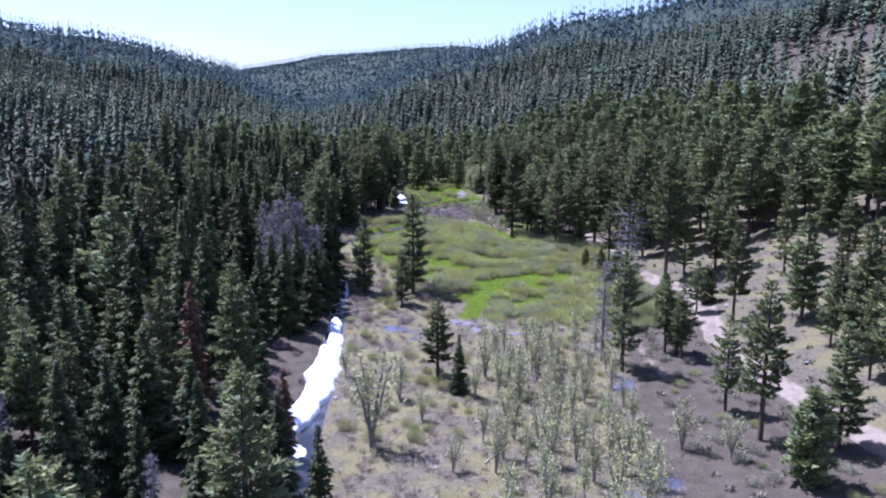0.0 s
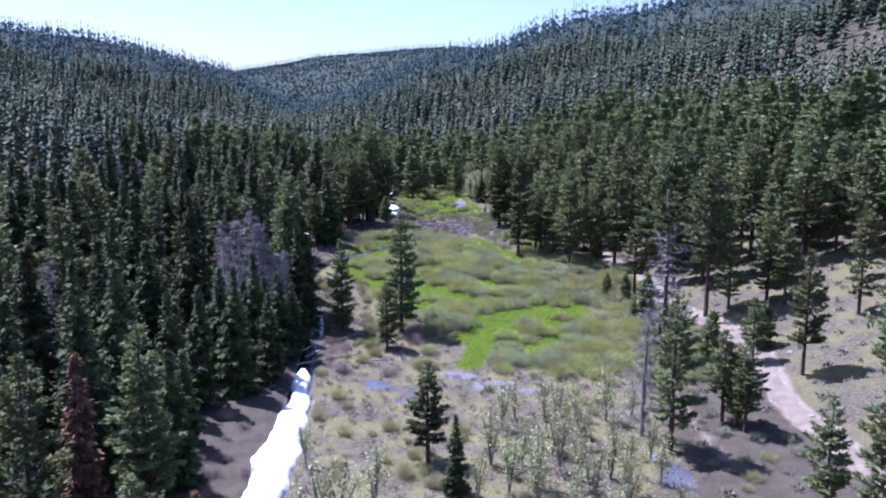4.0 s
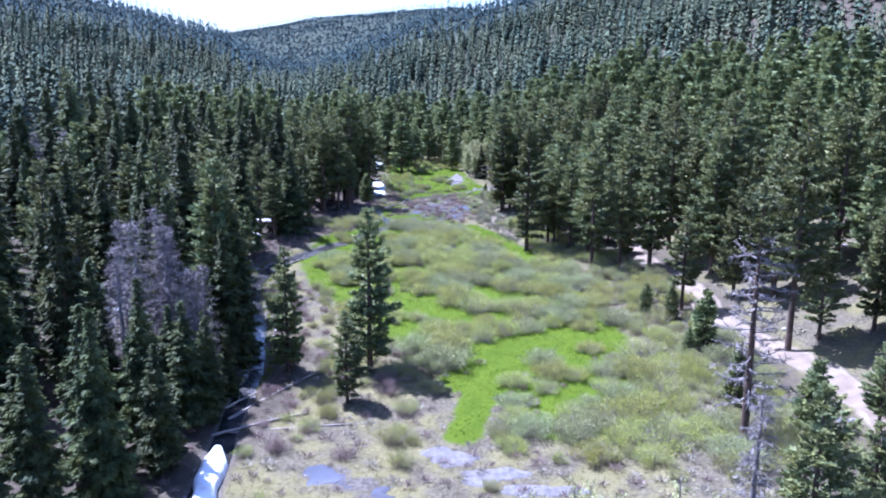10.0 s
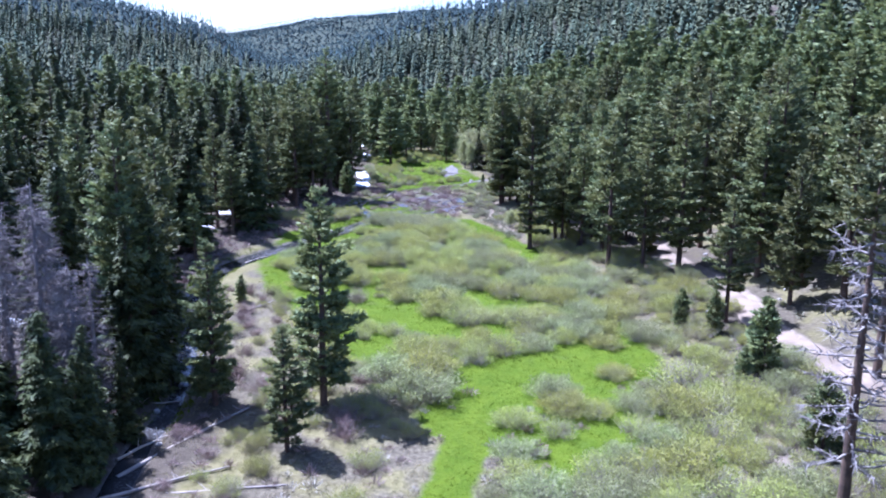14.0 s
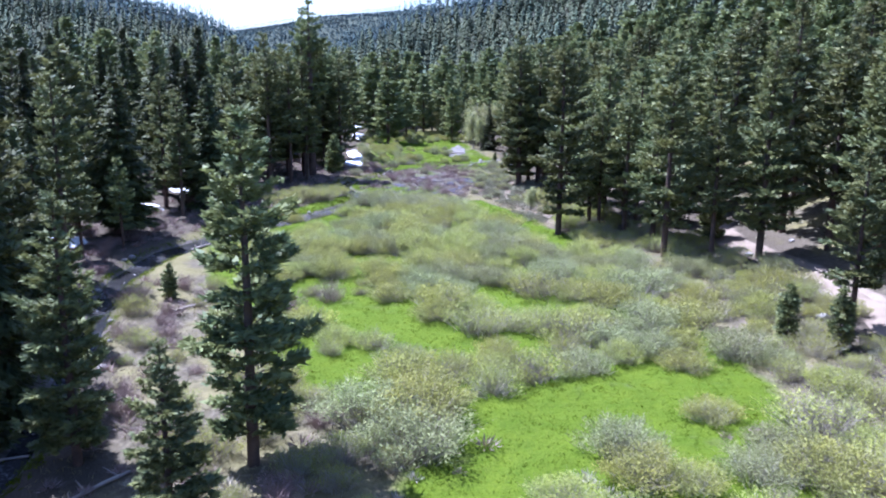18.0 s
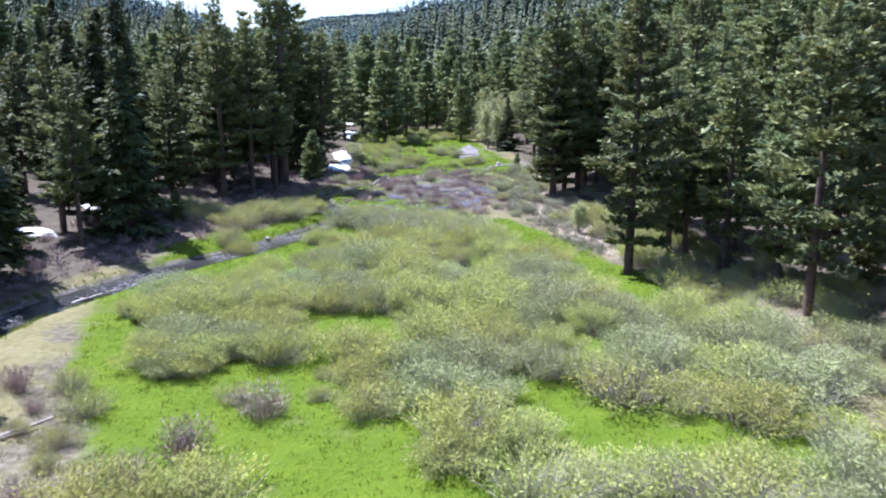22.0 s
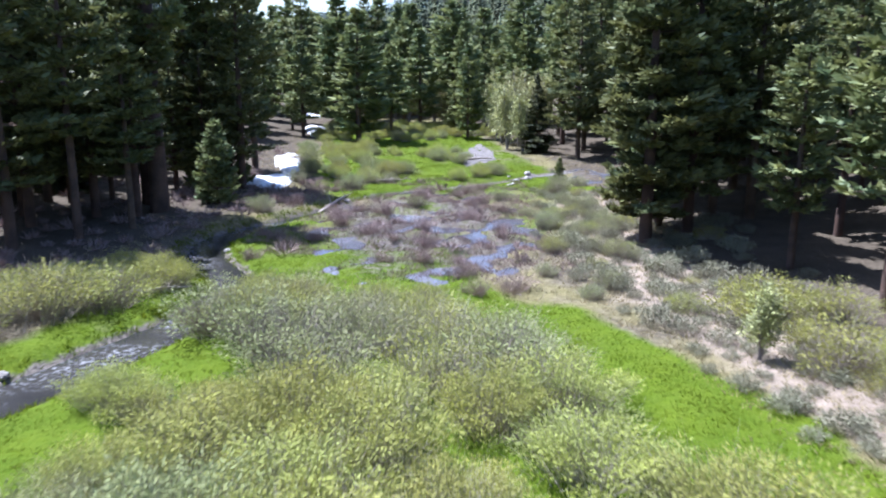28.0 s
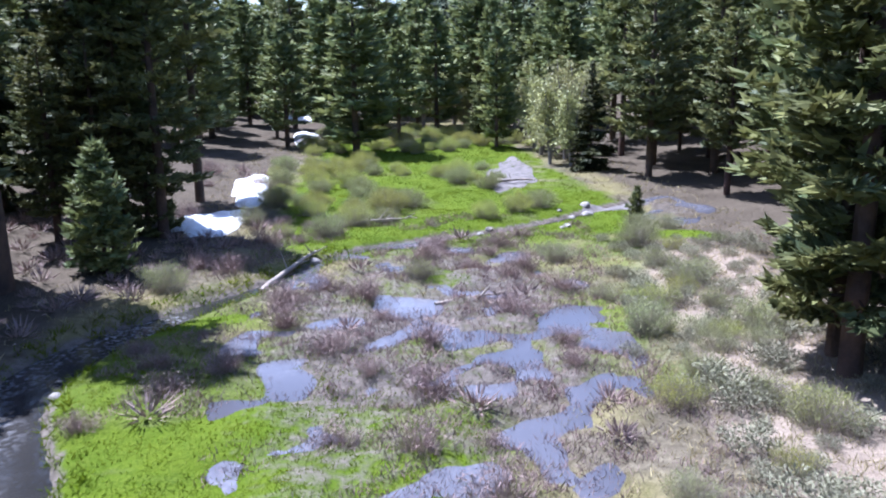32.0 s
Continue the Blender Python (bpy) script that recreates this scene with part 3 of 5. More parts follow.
def conifer_parts(height, spread, bare, kind, detail, seed, trunk_r=None):
    """Trunk tube, needle sprays and limbs of one conifer. kind: 'pine' (tufted, upswept) or 'fir' (flat, drooping boughs). detail: 1 is medium."""
    rng = np.random.RandomState(seed)
    pine = kind == "pine"
    r0 = trunk_r or 0.0155 * height
    n = 9
    zs = np.linspace(-0.3, height * 0.985, n)
    bend = np.cumsum(rng.normal(0, 0.012 * height / 14, (n, 2)), 0)
    spine = np.column_stack([bend, zs])
    trunk = tube(spine, r0 * (1 - zs.clip(0) / height) ** 0.8 + 0.012, 7)
    B, W, L, D, FA = [], [], [], [], []
    limb_v, limb_f = [], []
    fat = detail ** -0.36
    z = bare * height
    lean_side = rng.rand() * 6.28
    while z < height * 0.975:
        u = (z - bare * height) / (height * (1 - bare))
        if pine:
            reach = spread * (min(1, 0.6 + 1.5 * u) * (1 - u) ** 0.74 + 0.03)
        else:
            reach = spread * ((1 - u) ** 1.02 * min(1, 0.75 + 3 * u) + 0.03)
        reach *= rng.uniform(0.82, 1.12)
        c = np.array([np.interp(z, zs, spine[:, 0]), np.interp(z, zs, spine[:, 1]), z])
        count = rng.randint(4, 7) if u < 0.75 else rng.randint(3, 5)
        a0 = rng.rand() * 6.28
        for b in range(count):
            if rng.rand() < (0.10 if pine else 0.05):
                continue
            a = a0 + 6.283 * b / count + rng.normal(0, 0.3)
            ln = reach * rng.uniform(0.6, 1.15) * (1 + 0.14 * math.cos(a - lean_side))
            rise = (rng.uniform(-0.28, 0.12) + 0.55 * u) if pine else (rng.uniform(-0.36, -0.08) + 0.6 * u)
            flat = np.array([math.cos(a), math.sin(a), 0.0])
            side = np.array([-flat[1], flat[0], 0.0])
            lift = rng.uniform(0.10, 0.28) if pine else rng.uniform(0.02, 0.16)
            def at(s):
                return c + flat * ln * s + np.array([0, 0, ln * (rise * s + lift * s * s)])
            m0, e = at(0.5), at(1.0)
            w0 = 0.016 + 0.008 * ln
            k = len(limb_v)
            limb_v += [c + side * w0, c - side * w0, c + np.array([0, 0, w0 * 1.3]), m0 + side * w0 * 0.6, m0 - side * w0 * 0.6, m0 + np.array([0, 0, w0 * 0.8]), e]
            for i, j in ((0, 1), (1, 2), (2, 0)):
                limb_f += [(k + i, k + j, k + 3 + j), (k + i, k + 3 + j, k + 3 + i), (k + 3 + i, k + 3 + j, k + 6)]
            # twigs to either side of the limb, each with a spray of needles
            m = max(3, int((3.4 if pine else 4.0) * ln * detail ** 0.5 + rng.rand()))
            for s in np.linspace(0.34 if pine else 0.22, 1.0, m):
                p = at(s)
                half = ln * (0.34 if pine else 0.30) * math.sin(math.pi * min(1.0, 0.18 + 0.72 * s)) * rng.uniform(0.7, 1.2)
                for sg in (-1, 1, 0):
                    q = p + side * sg * half * rng.uniform(0.45, 1.0) + np.array([0, 0, rng.normal(0.02, 0.05)])
                    q += flat * rng.normal(0, 0.08)
                    for _ in range(3 if detail < 1.2 else 4 if detail < 3 else 6):
                        if pine:
                            v = flat * rng.uniform(0.2, 1.0) + side * (sg * 0.6 + rng.normal(0, 0.55)) + np.array([0, 0, rng.uniform(-0.15, 0.85)])
                        else:
                            v = flat * rng.uniform(0.4, 1.0) + side * (sg * 0.7 + rng.normal(0, 0.35)) + np.array([0, 0, rng.uniform(-0.45, 0.12)])
                        B.append(q + rng.normal(0, 0.05, 3))
                        W.append(v / np.linalg.norm(v))
                        FA.append((flat[0] * 0.55, flat[1] * 0.55, 0.8))
                        sz = rng.uniform(0.34, 0.62) * fat * min(1.0, 0.42 + 0.4 * reach)
                        L.append(sz)
                        D.append(sz * rng.uniform(0.42, 0.68))
        z += (rng.uniform(0.46, 0.84) if pine else rng.uniform(0.38, 0.64)) * (0.5 + 0.5 * min(1.0, reach / 1.6)) * (height / 14) ** 0.5
    for _ in range(14):
        v = rng.normal(0, 0.4, 3) + np.array([0, 0, 1])
        FA.append((v[0], v[1], 0.3))
        B.append(np.array([spine[-1, 0], spine[-1, 1], height * rng.uniform(0.93, 0.975)]))
        W.append(v / np.linalg.norm(v))
        L.append(rng.uniform(0.25, 0.5))
        D.append(0.13)
    crown = blades(np.array(B), np.array(W), np.array(L), np.array(D), rng, 0.04 if pine else 0.25, np.array(FA), 0.6)
    return trunk, crown, (np.array(limb_v), np.array(limb_f))


def tri_faces(count):
    return np.arange(count).reshape(-1, 3)


def conifer(name, label, category, height, spread, bare, kind, detail, seed, trunk_r=None, needles=None):
    """A conifer thing: trunk, limbs and crown under one Empty, standing at the origin."""
    trunk, crown, limbs = conifer_parts(height, spread, bare, kind, detail, seed, trunk_r)
    root = tagged(new(name), label, category)
    V = np.concatenate([crown, limbs[0]])
    F = np.concatenate([tri_faces(len(crown)), limbs[1] + len(crown)])
    idx = np.repeat([0, 1], [len(crown) // 3, len(limbs[1])])
    new("trunk", mesh_of("trunk", trunk[0], trunk[1], BARK, True)).parent = root
    new("crown", mesh_of("crown", V, F, [needles or (PINE if kind == "pine" else FIR), BARK], False, idx)).parent = root
    root["height"] = height
    return root


def dead_tree(name, label, height, spread, seed, detail=1.0, mat=None):
    """A bare grey conifer: trunk, and limbs with hanging twigs."""
    rng = np.random.RandomState(seed)
    zs = np.linspace(-0.3, height, 8)
    spine = np.column_stack([np.cumsum(rng.normal(0, 0.03, (8, 2)), 0), zs])
    trunk = tube(spine, 0.018 * height * (1 - zs.clip(0) / height) ** 0.75 + 0.015, 7)
    B, W, L, D = [], [], [], []
    z = 0.12 * height
    while z < height * 0.97:
        u = z / height
        for a in rng.rand(rng.randint(4, 8)) * 6.283:
            ln = spread * (1 - u) ** 0.7 * rng.uniform(0.5, 1.2) + 0.15
            out = np.array([math.cos(a), math.sin(a), rng.uniform(-0.35, 0.15)])
            c = np.array([np.interp(z, zs, spine[:, 0]), np.interp(z, zs, spine[:, 1]), z])
            B.append(c); W.append(out / np.linalg.norm(out)); L.append(ln); D.append(0.05 + 0.015 * ln)
            for s in np.linspace(0.3, 1, int(3 * detail) + 1):
                for _ in range(int(2 * detail) + 1):
                    v = out + rng.normal(0, 0.7, 3) - np.array([0, 0, 0.25])
                    B.append(c + out * ln * s); W.append(v / np.linalg.norm(v)); L.append(rng.uniform(0.25, 0.6)); D.append(0.035)
        z += rng.uniform(0.22, 0.42)
    tw = blades(np.array(B), np.array(W), np.array(L), np.array(D), rng, 0.1)
    root = tagged(new(name), label, "dead tree")
    new("trunk", mesh_of("trunk", *trunk, mat or DEAD, True)).parent = root
    new("crown", mesh_of("crown", tw, tri_faces(len(tw)), mat or DEAD)).parent = root
    root["height"] = height
    return root


def put(proto, x, y, height=None, turn=0.0, wide=1.0, sink=0.05, label="", group="", lean=(0, 0)):
    """A copy of a prototype that stands on the ground at x, y with the given height."""
    s = (height / proto["height"]) if height else 1.0
    ob = copy_thing(proto, pose(x, y, ground_z(x, y) - sink, lean[0], lean[1], turn))
    ob.scale = (s * wide, s * wide, s)
    return tagged(ob, label, "", group)


def shelve(protos):
    """Take prototypes out of the scene once their copies stand."""
    for p in protos:
        for o in (*p.children_recursive, p):
            bpy.data.objects.remove(o)


PINES = [conifer("pine_tree", "dark green open-crowned pine with a bare lower trunk", "pine tree", 14, 2.6, b, "pine", 0.8, 11 + k) for k, b in enumerate((0.18, 0.27, 0.33, 0.14))]
FIRS = [conifer("fir_tree", "dark green narrow fir in dense forest", "fir tree", 14, 2.5, b, "fir", 0.95, 31 + k) for k, b in enumerate((0.03, 0.08, 0.13, 0.02))]
GREYS = [dead_tree("dead_tree", "bare grey dead conifer among living trees", 12, 1.5, 51 + k) for k in range(2)]

rng = np.random.RandomState(5)


def scatter(count, x0, x1, y0, y1, clear, taken, seed):
    """Random places at least `clear` metres from one another and from those taken."""
    r = np.random.RandomState(seed)
    cell, buckets, out = clear, {}, []
    def key(p):
        return int(p[0] // cell), int(p[1] // cell)
    for p in taken:
        buckets.setdefault(key(p), []).append(p)
    for _ in range(count):
        p = (r.uniform(x0, x1), r.uniform(y0, y1))
        i, j = key(p)
        if any((p[0] - q[0]) ** 2 + (p[1] - q[1]) ** 2 < clear * clear for a in (-1, 0, 1) for b in (-1, 0, 1) for q in buckets.get((i + a, j + b), ())):
            continue
        buckets.setdefault((i, j), []).append(p)
        out.append(p)
    return out


# trees that stand out: x, y, height
FAN_PINES = [
    (-27.5, 58.1, 11.0), (-31.3, 60.0, 12.0), (29.1, 62.3, 10.4), (24.2, 65.1, 13.5), (-23.7, 66.5, 13.0), (23.6, 71.3, 8.9), (-19.6, 73.1, 13.0), (-1.6, 81.4, 8.1),
    (17.2, 82.8, 12.6), (24.2, 85.9, 7.9), (24.2, 87.4, 7.2), (23.2, 88.3, 8.2), (-30.7, 90.2, 11.0), (33.4, 95.8, 12.1), (40.6, 86.0, 9.1), (46.5, 96.0, 10.5), (43.0, 104.5, 12.0),
]
MEADOW_PINES = [
    (30.9, 101.3, 7.0), (-5.9, 110.1, 7.6), (39.3, 113.5, 9.0), (-11.3, 115.6, 11.0), (-4.5, 115.8, 14.1), (38.2, 115.8, 10.6), (31.5, 116.8, 21.0), (34.3, 117.2, 9.3),
    (-17.6, 119.0, 17.2), (-17.7, 120.0, 17.9), (-17.8, 123.0, 14.6), (41.7, 129.8, 17.9), (26.4, 130.1, 10.6), (32.4, 139.0, 16.6), (-21.9, 139.7, 14.0), (54.4, 140.6, 11.6),
    (34.7, 141.2, 19.1), (27.2, 145.6, 16.5), (23.6, 145.6, 12.4), (20.7, 147.9, 15.5),
]
UPPER_PINES = [
    (30.9, 150.4, 18.5), (21.0, 152.6, 13.7), (13.7, 156.1, 17.0), (19.6, 156.7, 13.2), (17.7, 158.4, 10.5), (17.1, 159.7, 12.0), (-20.3, 160.6, 11.0), (-22.9, 164.0, 12.7),
    (-37.0, 165.4, 14.0), (-18.4, 173.5, 11.1), (-13.6, 180.5, 15.0), (-15.6, 178.4, 15.5), (-12.9, 186.2, 14.0), (-16.6, 182.2, 17.0), (12.8, 180.9, 17.1), (-21.2, 181.1, 11.0), (13.0, 182.2, 14.3), (15.3, 182.6, 16.5), (-12.1, 183.2, 10.4),
    (-18.0, 184.4, 14.4), (14.4, 184.8, 15.4), (-14.8, 185.5, 16.0), (19.8, 186.5, 15.6), (17.8, 186.6, 14.8), (-21.1, 186.7, 16.4), (16.6, 186.8, 15.7),
    (-18.5, 188.2, 13.5), (-17.3, 188.4, 13.2), (-15.7, 190.1, 9.4), (-13.4, 194.5, 8.4), (-11.7, 195.0, 8.9), (-9.6, 196.2, 14.5), (-11.2, 196.4, 9.6), (-13.1, 196.9, 16.4),
]
HEAD_PINES = [
    (-11.8, 197.4, 17.0), (-13.9, 200.0, 14.3), (-10.5, 204.2, 15.1), (-66.3, 207.2, 17.0), (14.9, 220.7, 15.2), (19.4, 227.1, 16.1), (6.7, 231.1, 5.2), (5.0, 231.6, 4.7),
    (-12.6, 241.4, 15.7), (-9.4, 245.6, 14.0), (-5.9, 248.2, 15.7), (5.6, 256.4, 16.5), (13.3, 258.3, 15.3), (-85.0, 320.5, 15.0),
]
EDGE_FIRS = [
    (0.3, 76.5, 5.9), (-21.1, 171.5, 17.2), (11.7, 214.7, 7.1), (-12.5, 54.7, 9.0), (-9.3, 50.3, 8.0), (-24.2, 56.4, 10.0), (-21.0, 52.6, 8.0), (-17.9, 55.5, 9.0),
    (-35.5, 110.0, 12.0), (-21.0, 91.8, 11.0), (-22.8, 89.3, 11.0), (-21.0, 98.8, 11.0), (-20.2, 83.5, 8.0), (-20.9, 108.3, 8.0),
    (-16.3, 116.1, 12.0), (-16.7, 105.3, 9.5), (-18.4, 102.0, 12.0), (-16.4, 98.0, 9.0), (-19.0, 77.0, 10.0),
    (-15.1, 61.1, 8.0), (-16.1, 119.5, 12.5), (-15.6, 106.8, 8.0), (-15.8, 106.3, 7.0), (-16.4, 109.2, 7.5), (-17.4, 107.0, 7.0), (-18.9, 108.8, 8.0), (-15.2, 111.0, 6.0), (-20.7, 107.4, 8.0), (-22.5, 106.0, 8.5), (-18.4, 124.6, 10.5), (-18.6, 129.3, 12.0), (-21.4, 133.4, 11.0), (-18.7, 95.0, 12.0),
]
GREY_TREES = [
    (15.8, 85.9, 11.2), (-25.4, 118.1, 12.1), (-17.3, 110.4, 10.5), (-21.3, 115.0, 14.1), (-22.2, 112.8, 13.6), (-20.5, 114.3, 12.6), (-17.3, 112.6, 10.2), (-18.1, 111.4, 10.2), (-19.6, 111.8, 13.6), (-22.8, 110.4, 12.0), (-57.7, 174.2, 11.0),
    (-40.7, 141.8, 9.0), (-54.6, 176.9, 11.0), (-62.1, 158.1, 12.0),
]
YOUNG_PINES = [
    (33.3, 104.6, 5.0), (27.7, 103.7, 5.4), (25.7, 152.3, 5.2), (25.2, 119.6, 5.6), (24.2, 108.8, 5.0), (24.6, 127.8, 3.6), (23.4, 118.4, 2.6), (24.4, 57.2, 7.3), (-9.8, 190.6, 4.9), (-10.4, 196.6, 4.9), (-12.1, 195.5, 4.6), (11.5, 199.5, 1.7), (-14.2, 136.9, 2.5), (22.6, 129.6, 3.3),
    (-16.9, 169.4, 2.4),
]
DYING_FIRS = [(-22.5, 70.5, 12.0), (-13.6, 63.0, 7.5), (-40.5, 102.5, 12.0)]
SNAG, OLD_PINES = (22.5, 103.1, 18.3), [(-12.2, 187.8, 21.6), (-13.3, 189.6, 20.4)]
HERO_PLACES = [p[:2] for g in (FAN_PINES, MEADOW_PINES, UPPER_PINES, HEAD_PINES, EDGE_FIRS, GREY_TREES, YOUNG_PINES, DYING_FIRS, [SNAG], OLD_PINES) for p in g]


def stand_heroes():
    r = np.random.RandomState(17)
    fine = [conifer("pine_tree", "tall green pine with a straight brown trunk", "pine tree", 14, 2.5, b, "pine", 2.2, 71 + k) for k, b in enumerate((0.19, 0.27, 0.15, 0.33))]
    fine_fir = [conifer("fir_tree", "dense dark green fir at the edge of the wood", "fir tree", 11, 2.0, b, "fir", 2.6, 81 + k) for k, b in enumerate((0.03, 0.08))]
    young = [conifer("young_pine", "small bushy bright green pine", "pine tree", 5, 1.35, 0.04, "pine", 1.6, 91 + k) for k in range(2)]
    grey = [dead_tree("dead_tree", "bare grey dead conifer with drooping twigs", 12, 2.0, 96 + k, 1.6) for k in range(2)]
    dying = conifer("fir_tree", "dying fir with rust-brown needles", "fir tree", 12, 1.6, 0.1, "fir", 1.0, 99, None, BRICKRED)
    old = conifer("old_pine", "towering old pine with a thick red-brown trunk", "pine tree", 19, 2.9, 0.38, "pine", 2.2, 101, 0.47)
    close = [conifer("pine_tree", "tall green pine beside the wet meadow", "pine tree", 14, 2.4, b, "pine", 3.0, 171 + k) for k, b in enumerate((0.12, 0.20, 0.08))]
    for n, (x, y, h) in enumerate(FAN_PINES + MEADOW_PINES + UPPER_PINES + HEAD_PINES):
        beside = min(abs(x + 4.6) + abs(y - 116.0), abs(x + 6.0) + abs(y - 110.0), abs(x + 11.4) + abs(y - 115.8), abs(x - 13.7) + abs(y - 156.1), abs(x - 13.0) + abs(y - 182.2), abs(x - 14.4) + abs(y - 184.8), abs(x + 1.7) + abs(y - 81.5)) < 1.6
        kind = close[n % 3] if beside else fine[n % 4]
        put(kind, x, y, h, r.rand() * 360, r.uniform(0.95, 1.15) * (14 / h) ** 0.3 * (1.06 if beside else 1.0))
    shelve(close)
    for n, (x, y, h) in enumerate(EDGE_FIRS):
        put(fine_fir[n % 2], x, y, h, r.rand() * 360, r.uniform(0.95, 1.2))
    for n, (x, y, h) in enumerate(YOUNG_PINES):
        put(young[n % 2], x, y, h, r.rand() * 360)
    for n, (x, y, h) in enumerate(GREY_TREES):
        put(grey[n % 2], x, y, h, r.rand() * 360)
    for x, y, h in DYING_FIRS:
        put(dying, x, y, h, r.rand() * 360)
    for x, y, h in OLD_PINES:
        put(old, x, y, h, r.rand() * 360)
    shelve(fine + fine_fir + young + grey + [dying, old])


def build_snag():
    """A half-dead pine: green top, bare grey branches below on a red-brown trunk."""
    x, y, h = SNAG
    root = conifer("snag_pine", "half-dead pine with bare grey branches below a thin green top", "pine tree", h, 1.7, 0.78, "pine", 1.4, 103, 0.30)
    r = np.random.RandomState(4)
    for k in range(64):
        z = h * (0.14 + 0.66 * k / 64)
        a = k * 2.4 + r.normal(0, 0.3)
        ln = r.uniform(1.3, 3.2) * (1.2 - 0.6 * z / h)
        d = np.array([math.cos(a), math.sin(a), r.uniform(-0.4, 0.05)])
        pts = [np.array([0, 0, z]) + d * ln * q + np.array([0, 0, 0.25 * ln * q * q]) + r.normal(0, 0.06, 3) * (q > 0) for q in (0, 0.35, 0.7, 1)]
        b = new("dead_branch", mesh_of("dead_branch", *tube(pts, [0.08, 0.06, 0.04, 0.016], 4), DEAD, True))
        b.parent = root
        q = r.uniform(0.25, 1.0, 26)
        at = np.array(pts[0]) + (np.array(pts[3]) - np.array(pts[0])) * q[:, None]
        way = d + r.normal(0, 0.7, (26, 3))
        way /= np.linalg.norm(way, axis=1)[:, None]
        tw = new("twigwork", mesh_of("twigwork", blades(at, way, r.uniform(0.3, 0.9, 26), np.full(26, 0.065), r, 0.1), tri_faces(78), DEAD))
        tw.parent = b
        if not k:
            b["label"] = "bare grey dead branch"
    root.matrix_basis = pose(x, y, ground_z(x, y) - 0.1)


stand_heroes()
build_snag()


# the forest near the flight: single trees
left_wood = [p for p in scatter(9000, -62, -4, 22, 215, 3.7, HERO_PLACES, 7) if inside(*p) < np.interp(p[1], [150, 160, 192, 200], [-1.2, -3.8, -3.8, -1.8]) and p[0] < 0 and gap_to(STREAM_LINE, p[0], p[1])[0] > 1.8]
right_wood = [p for p in scatter(6500, 8, 80, 30, 225, 3.7, HERO_PLACES, 8) if inside(*p) < -2.0 and p[0] > 0 and gap_to(ROAD_LINE, p[0], p[1])[0] > 2.8
              and (p[1] > 128 or (p[0] > 36.5 and smooth_noise(p[0], p[1], 9, 6) > 0.36))
              and not (24 < p[0] < 31 and 126 < p[1] < 150)]
SNOW_SPOTS = [(-8.3, 199.0), (-8.7, 208.0), (-9.8, 232.3), (-8.2, 203.5)]


def shades_snow(p):
    return any(min(math.hypot(p[0] - a - s * -0.81, p[1] - b - s * 0.59) for s in (0, 2.5, 5, 7.5, 10)) < 2.4 for a, b in SNOW_SPOTS)


BANK_SPOTS = [(-13.4, 67.0), (-13.2, 71.0), (-12.8, 75.0), (-12.8, 79.0), (-12.9, 83.0), (-13.0, 87.0), (-13.0, 91.0), (-13.3, 95.0), (-13.7, 99.0)]
left_wood = [p for p in left_wood if not shades_snow(p) and not any(min(math.hypot(p[0] - a + 0.81 * s, p[1] - b - 0.59 * s) for s in (0, 1.5, 3, 4.5)) < 1.9 for a, b in BANK_SPOTS)]
left_wood.sort(key=lambda p: abs(p[0]) + 0.12 * abs(p[1] - 100))
right_wood.sort(key=lambda p: abs(p[0]) + 0.12 * abs(p[1] - 100))
crowd, beyond = [], []
for n, (x, y) in enumerate(left_wood):
    if n >= 380:
        crowd.append((x, y))
        continue
    k = rng.rand()
    h = 4.5 + 12.5 * rng.rand() ** 0.9 if y > 60 else 4.5 + 9 * rng.rand() ** 0.9
    if -26 < x < -13 and 94 < y < 112:
        h = min(h, 7.5)
    if k < 0.07 and y < 135:
        put(GREYS[n % 2], x, y, h * 0.85, rng.rand() * 360, group="forest")
    elif k < 0.30:
        put(PINES[n % 4], x, y, h, rng.rand() * 360, rng.uniform(0.9, 1.3), group="forest")
    else:
        put(FIRS[n % 4], x, y, h, rng.rand() * 360, rng.uniform(0.9, 1.35) * (12 / h) ** 0.25, group="forest")
for n, (x, y) in enumerate(right_wood):
    if n >= 150:
        beyond.append((x, y))
        continue
    put(PINES[n % 4], x, y, rng.uniform(8, 16), rng.rand() * 360, rng.uniform(0.9, 1.3), group="forest")

def joined_wood(name, places, protos, label, seed, h0, h1):
    """Copies of the detailed trees, joined: too many and too far off to tell apart."""
    r = np.random.RandomState(seed)
    V, F, M, at = [], [], [], 0
    for n, (x, y) in enumerate(places):
        p = protos[n % len(protos)]
        s = r.uniform(h0, h1) / p["height"]
        w, a = s * r.uniform(1.05, 1.5), r.rand() * 6.283
        for o in p.children:
            me = o.data
            me.calc_loop_triangles()
            v = np.empty(len(me.vertices) * 3, np.float32)
            me.vertices.foreach_get("co", v)
            f = np.empty(len(me.loop_triangles) * 3, np.int32)
            me.loop_triangles.foreach_get("vertices", f)
            v = v.reshape(-1, 3)
            v = np.column_stack([(v[:, 0] * math.cos(a) - v[:, 1] * math.sin(a)) * w + x, (v[:, 0] * math.sin(a) + v[:, 1] * math.cos(a)) * w + y, v[:, 2] * s + ground_z(x, y) - 0.1])
            V.append(v)
            F.append(f.reshape(-1, 3) + at)
            M.append(np.full(len(f) // 3, 0 if "crown" in o.name else 1))
            at += len(v)
    tagged(new(name, mesh_of(name, np.concatenate(V), np.concatenate(F), [PINE, BARK], False, np.concatenate(M))), label, "forest", kind="stuff")


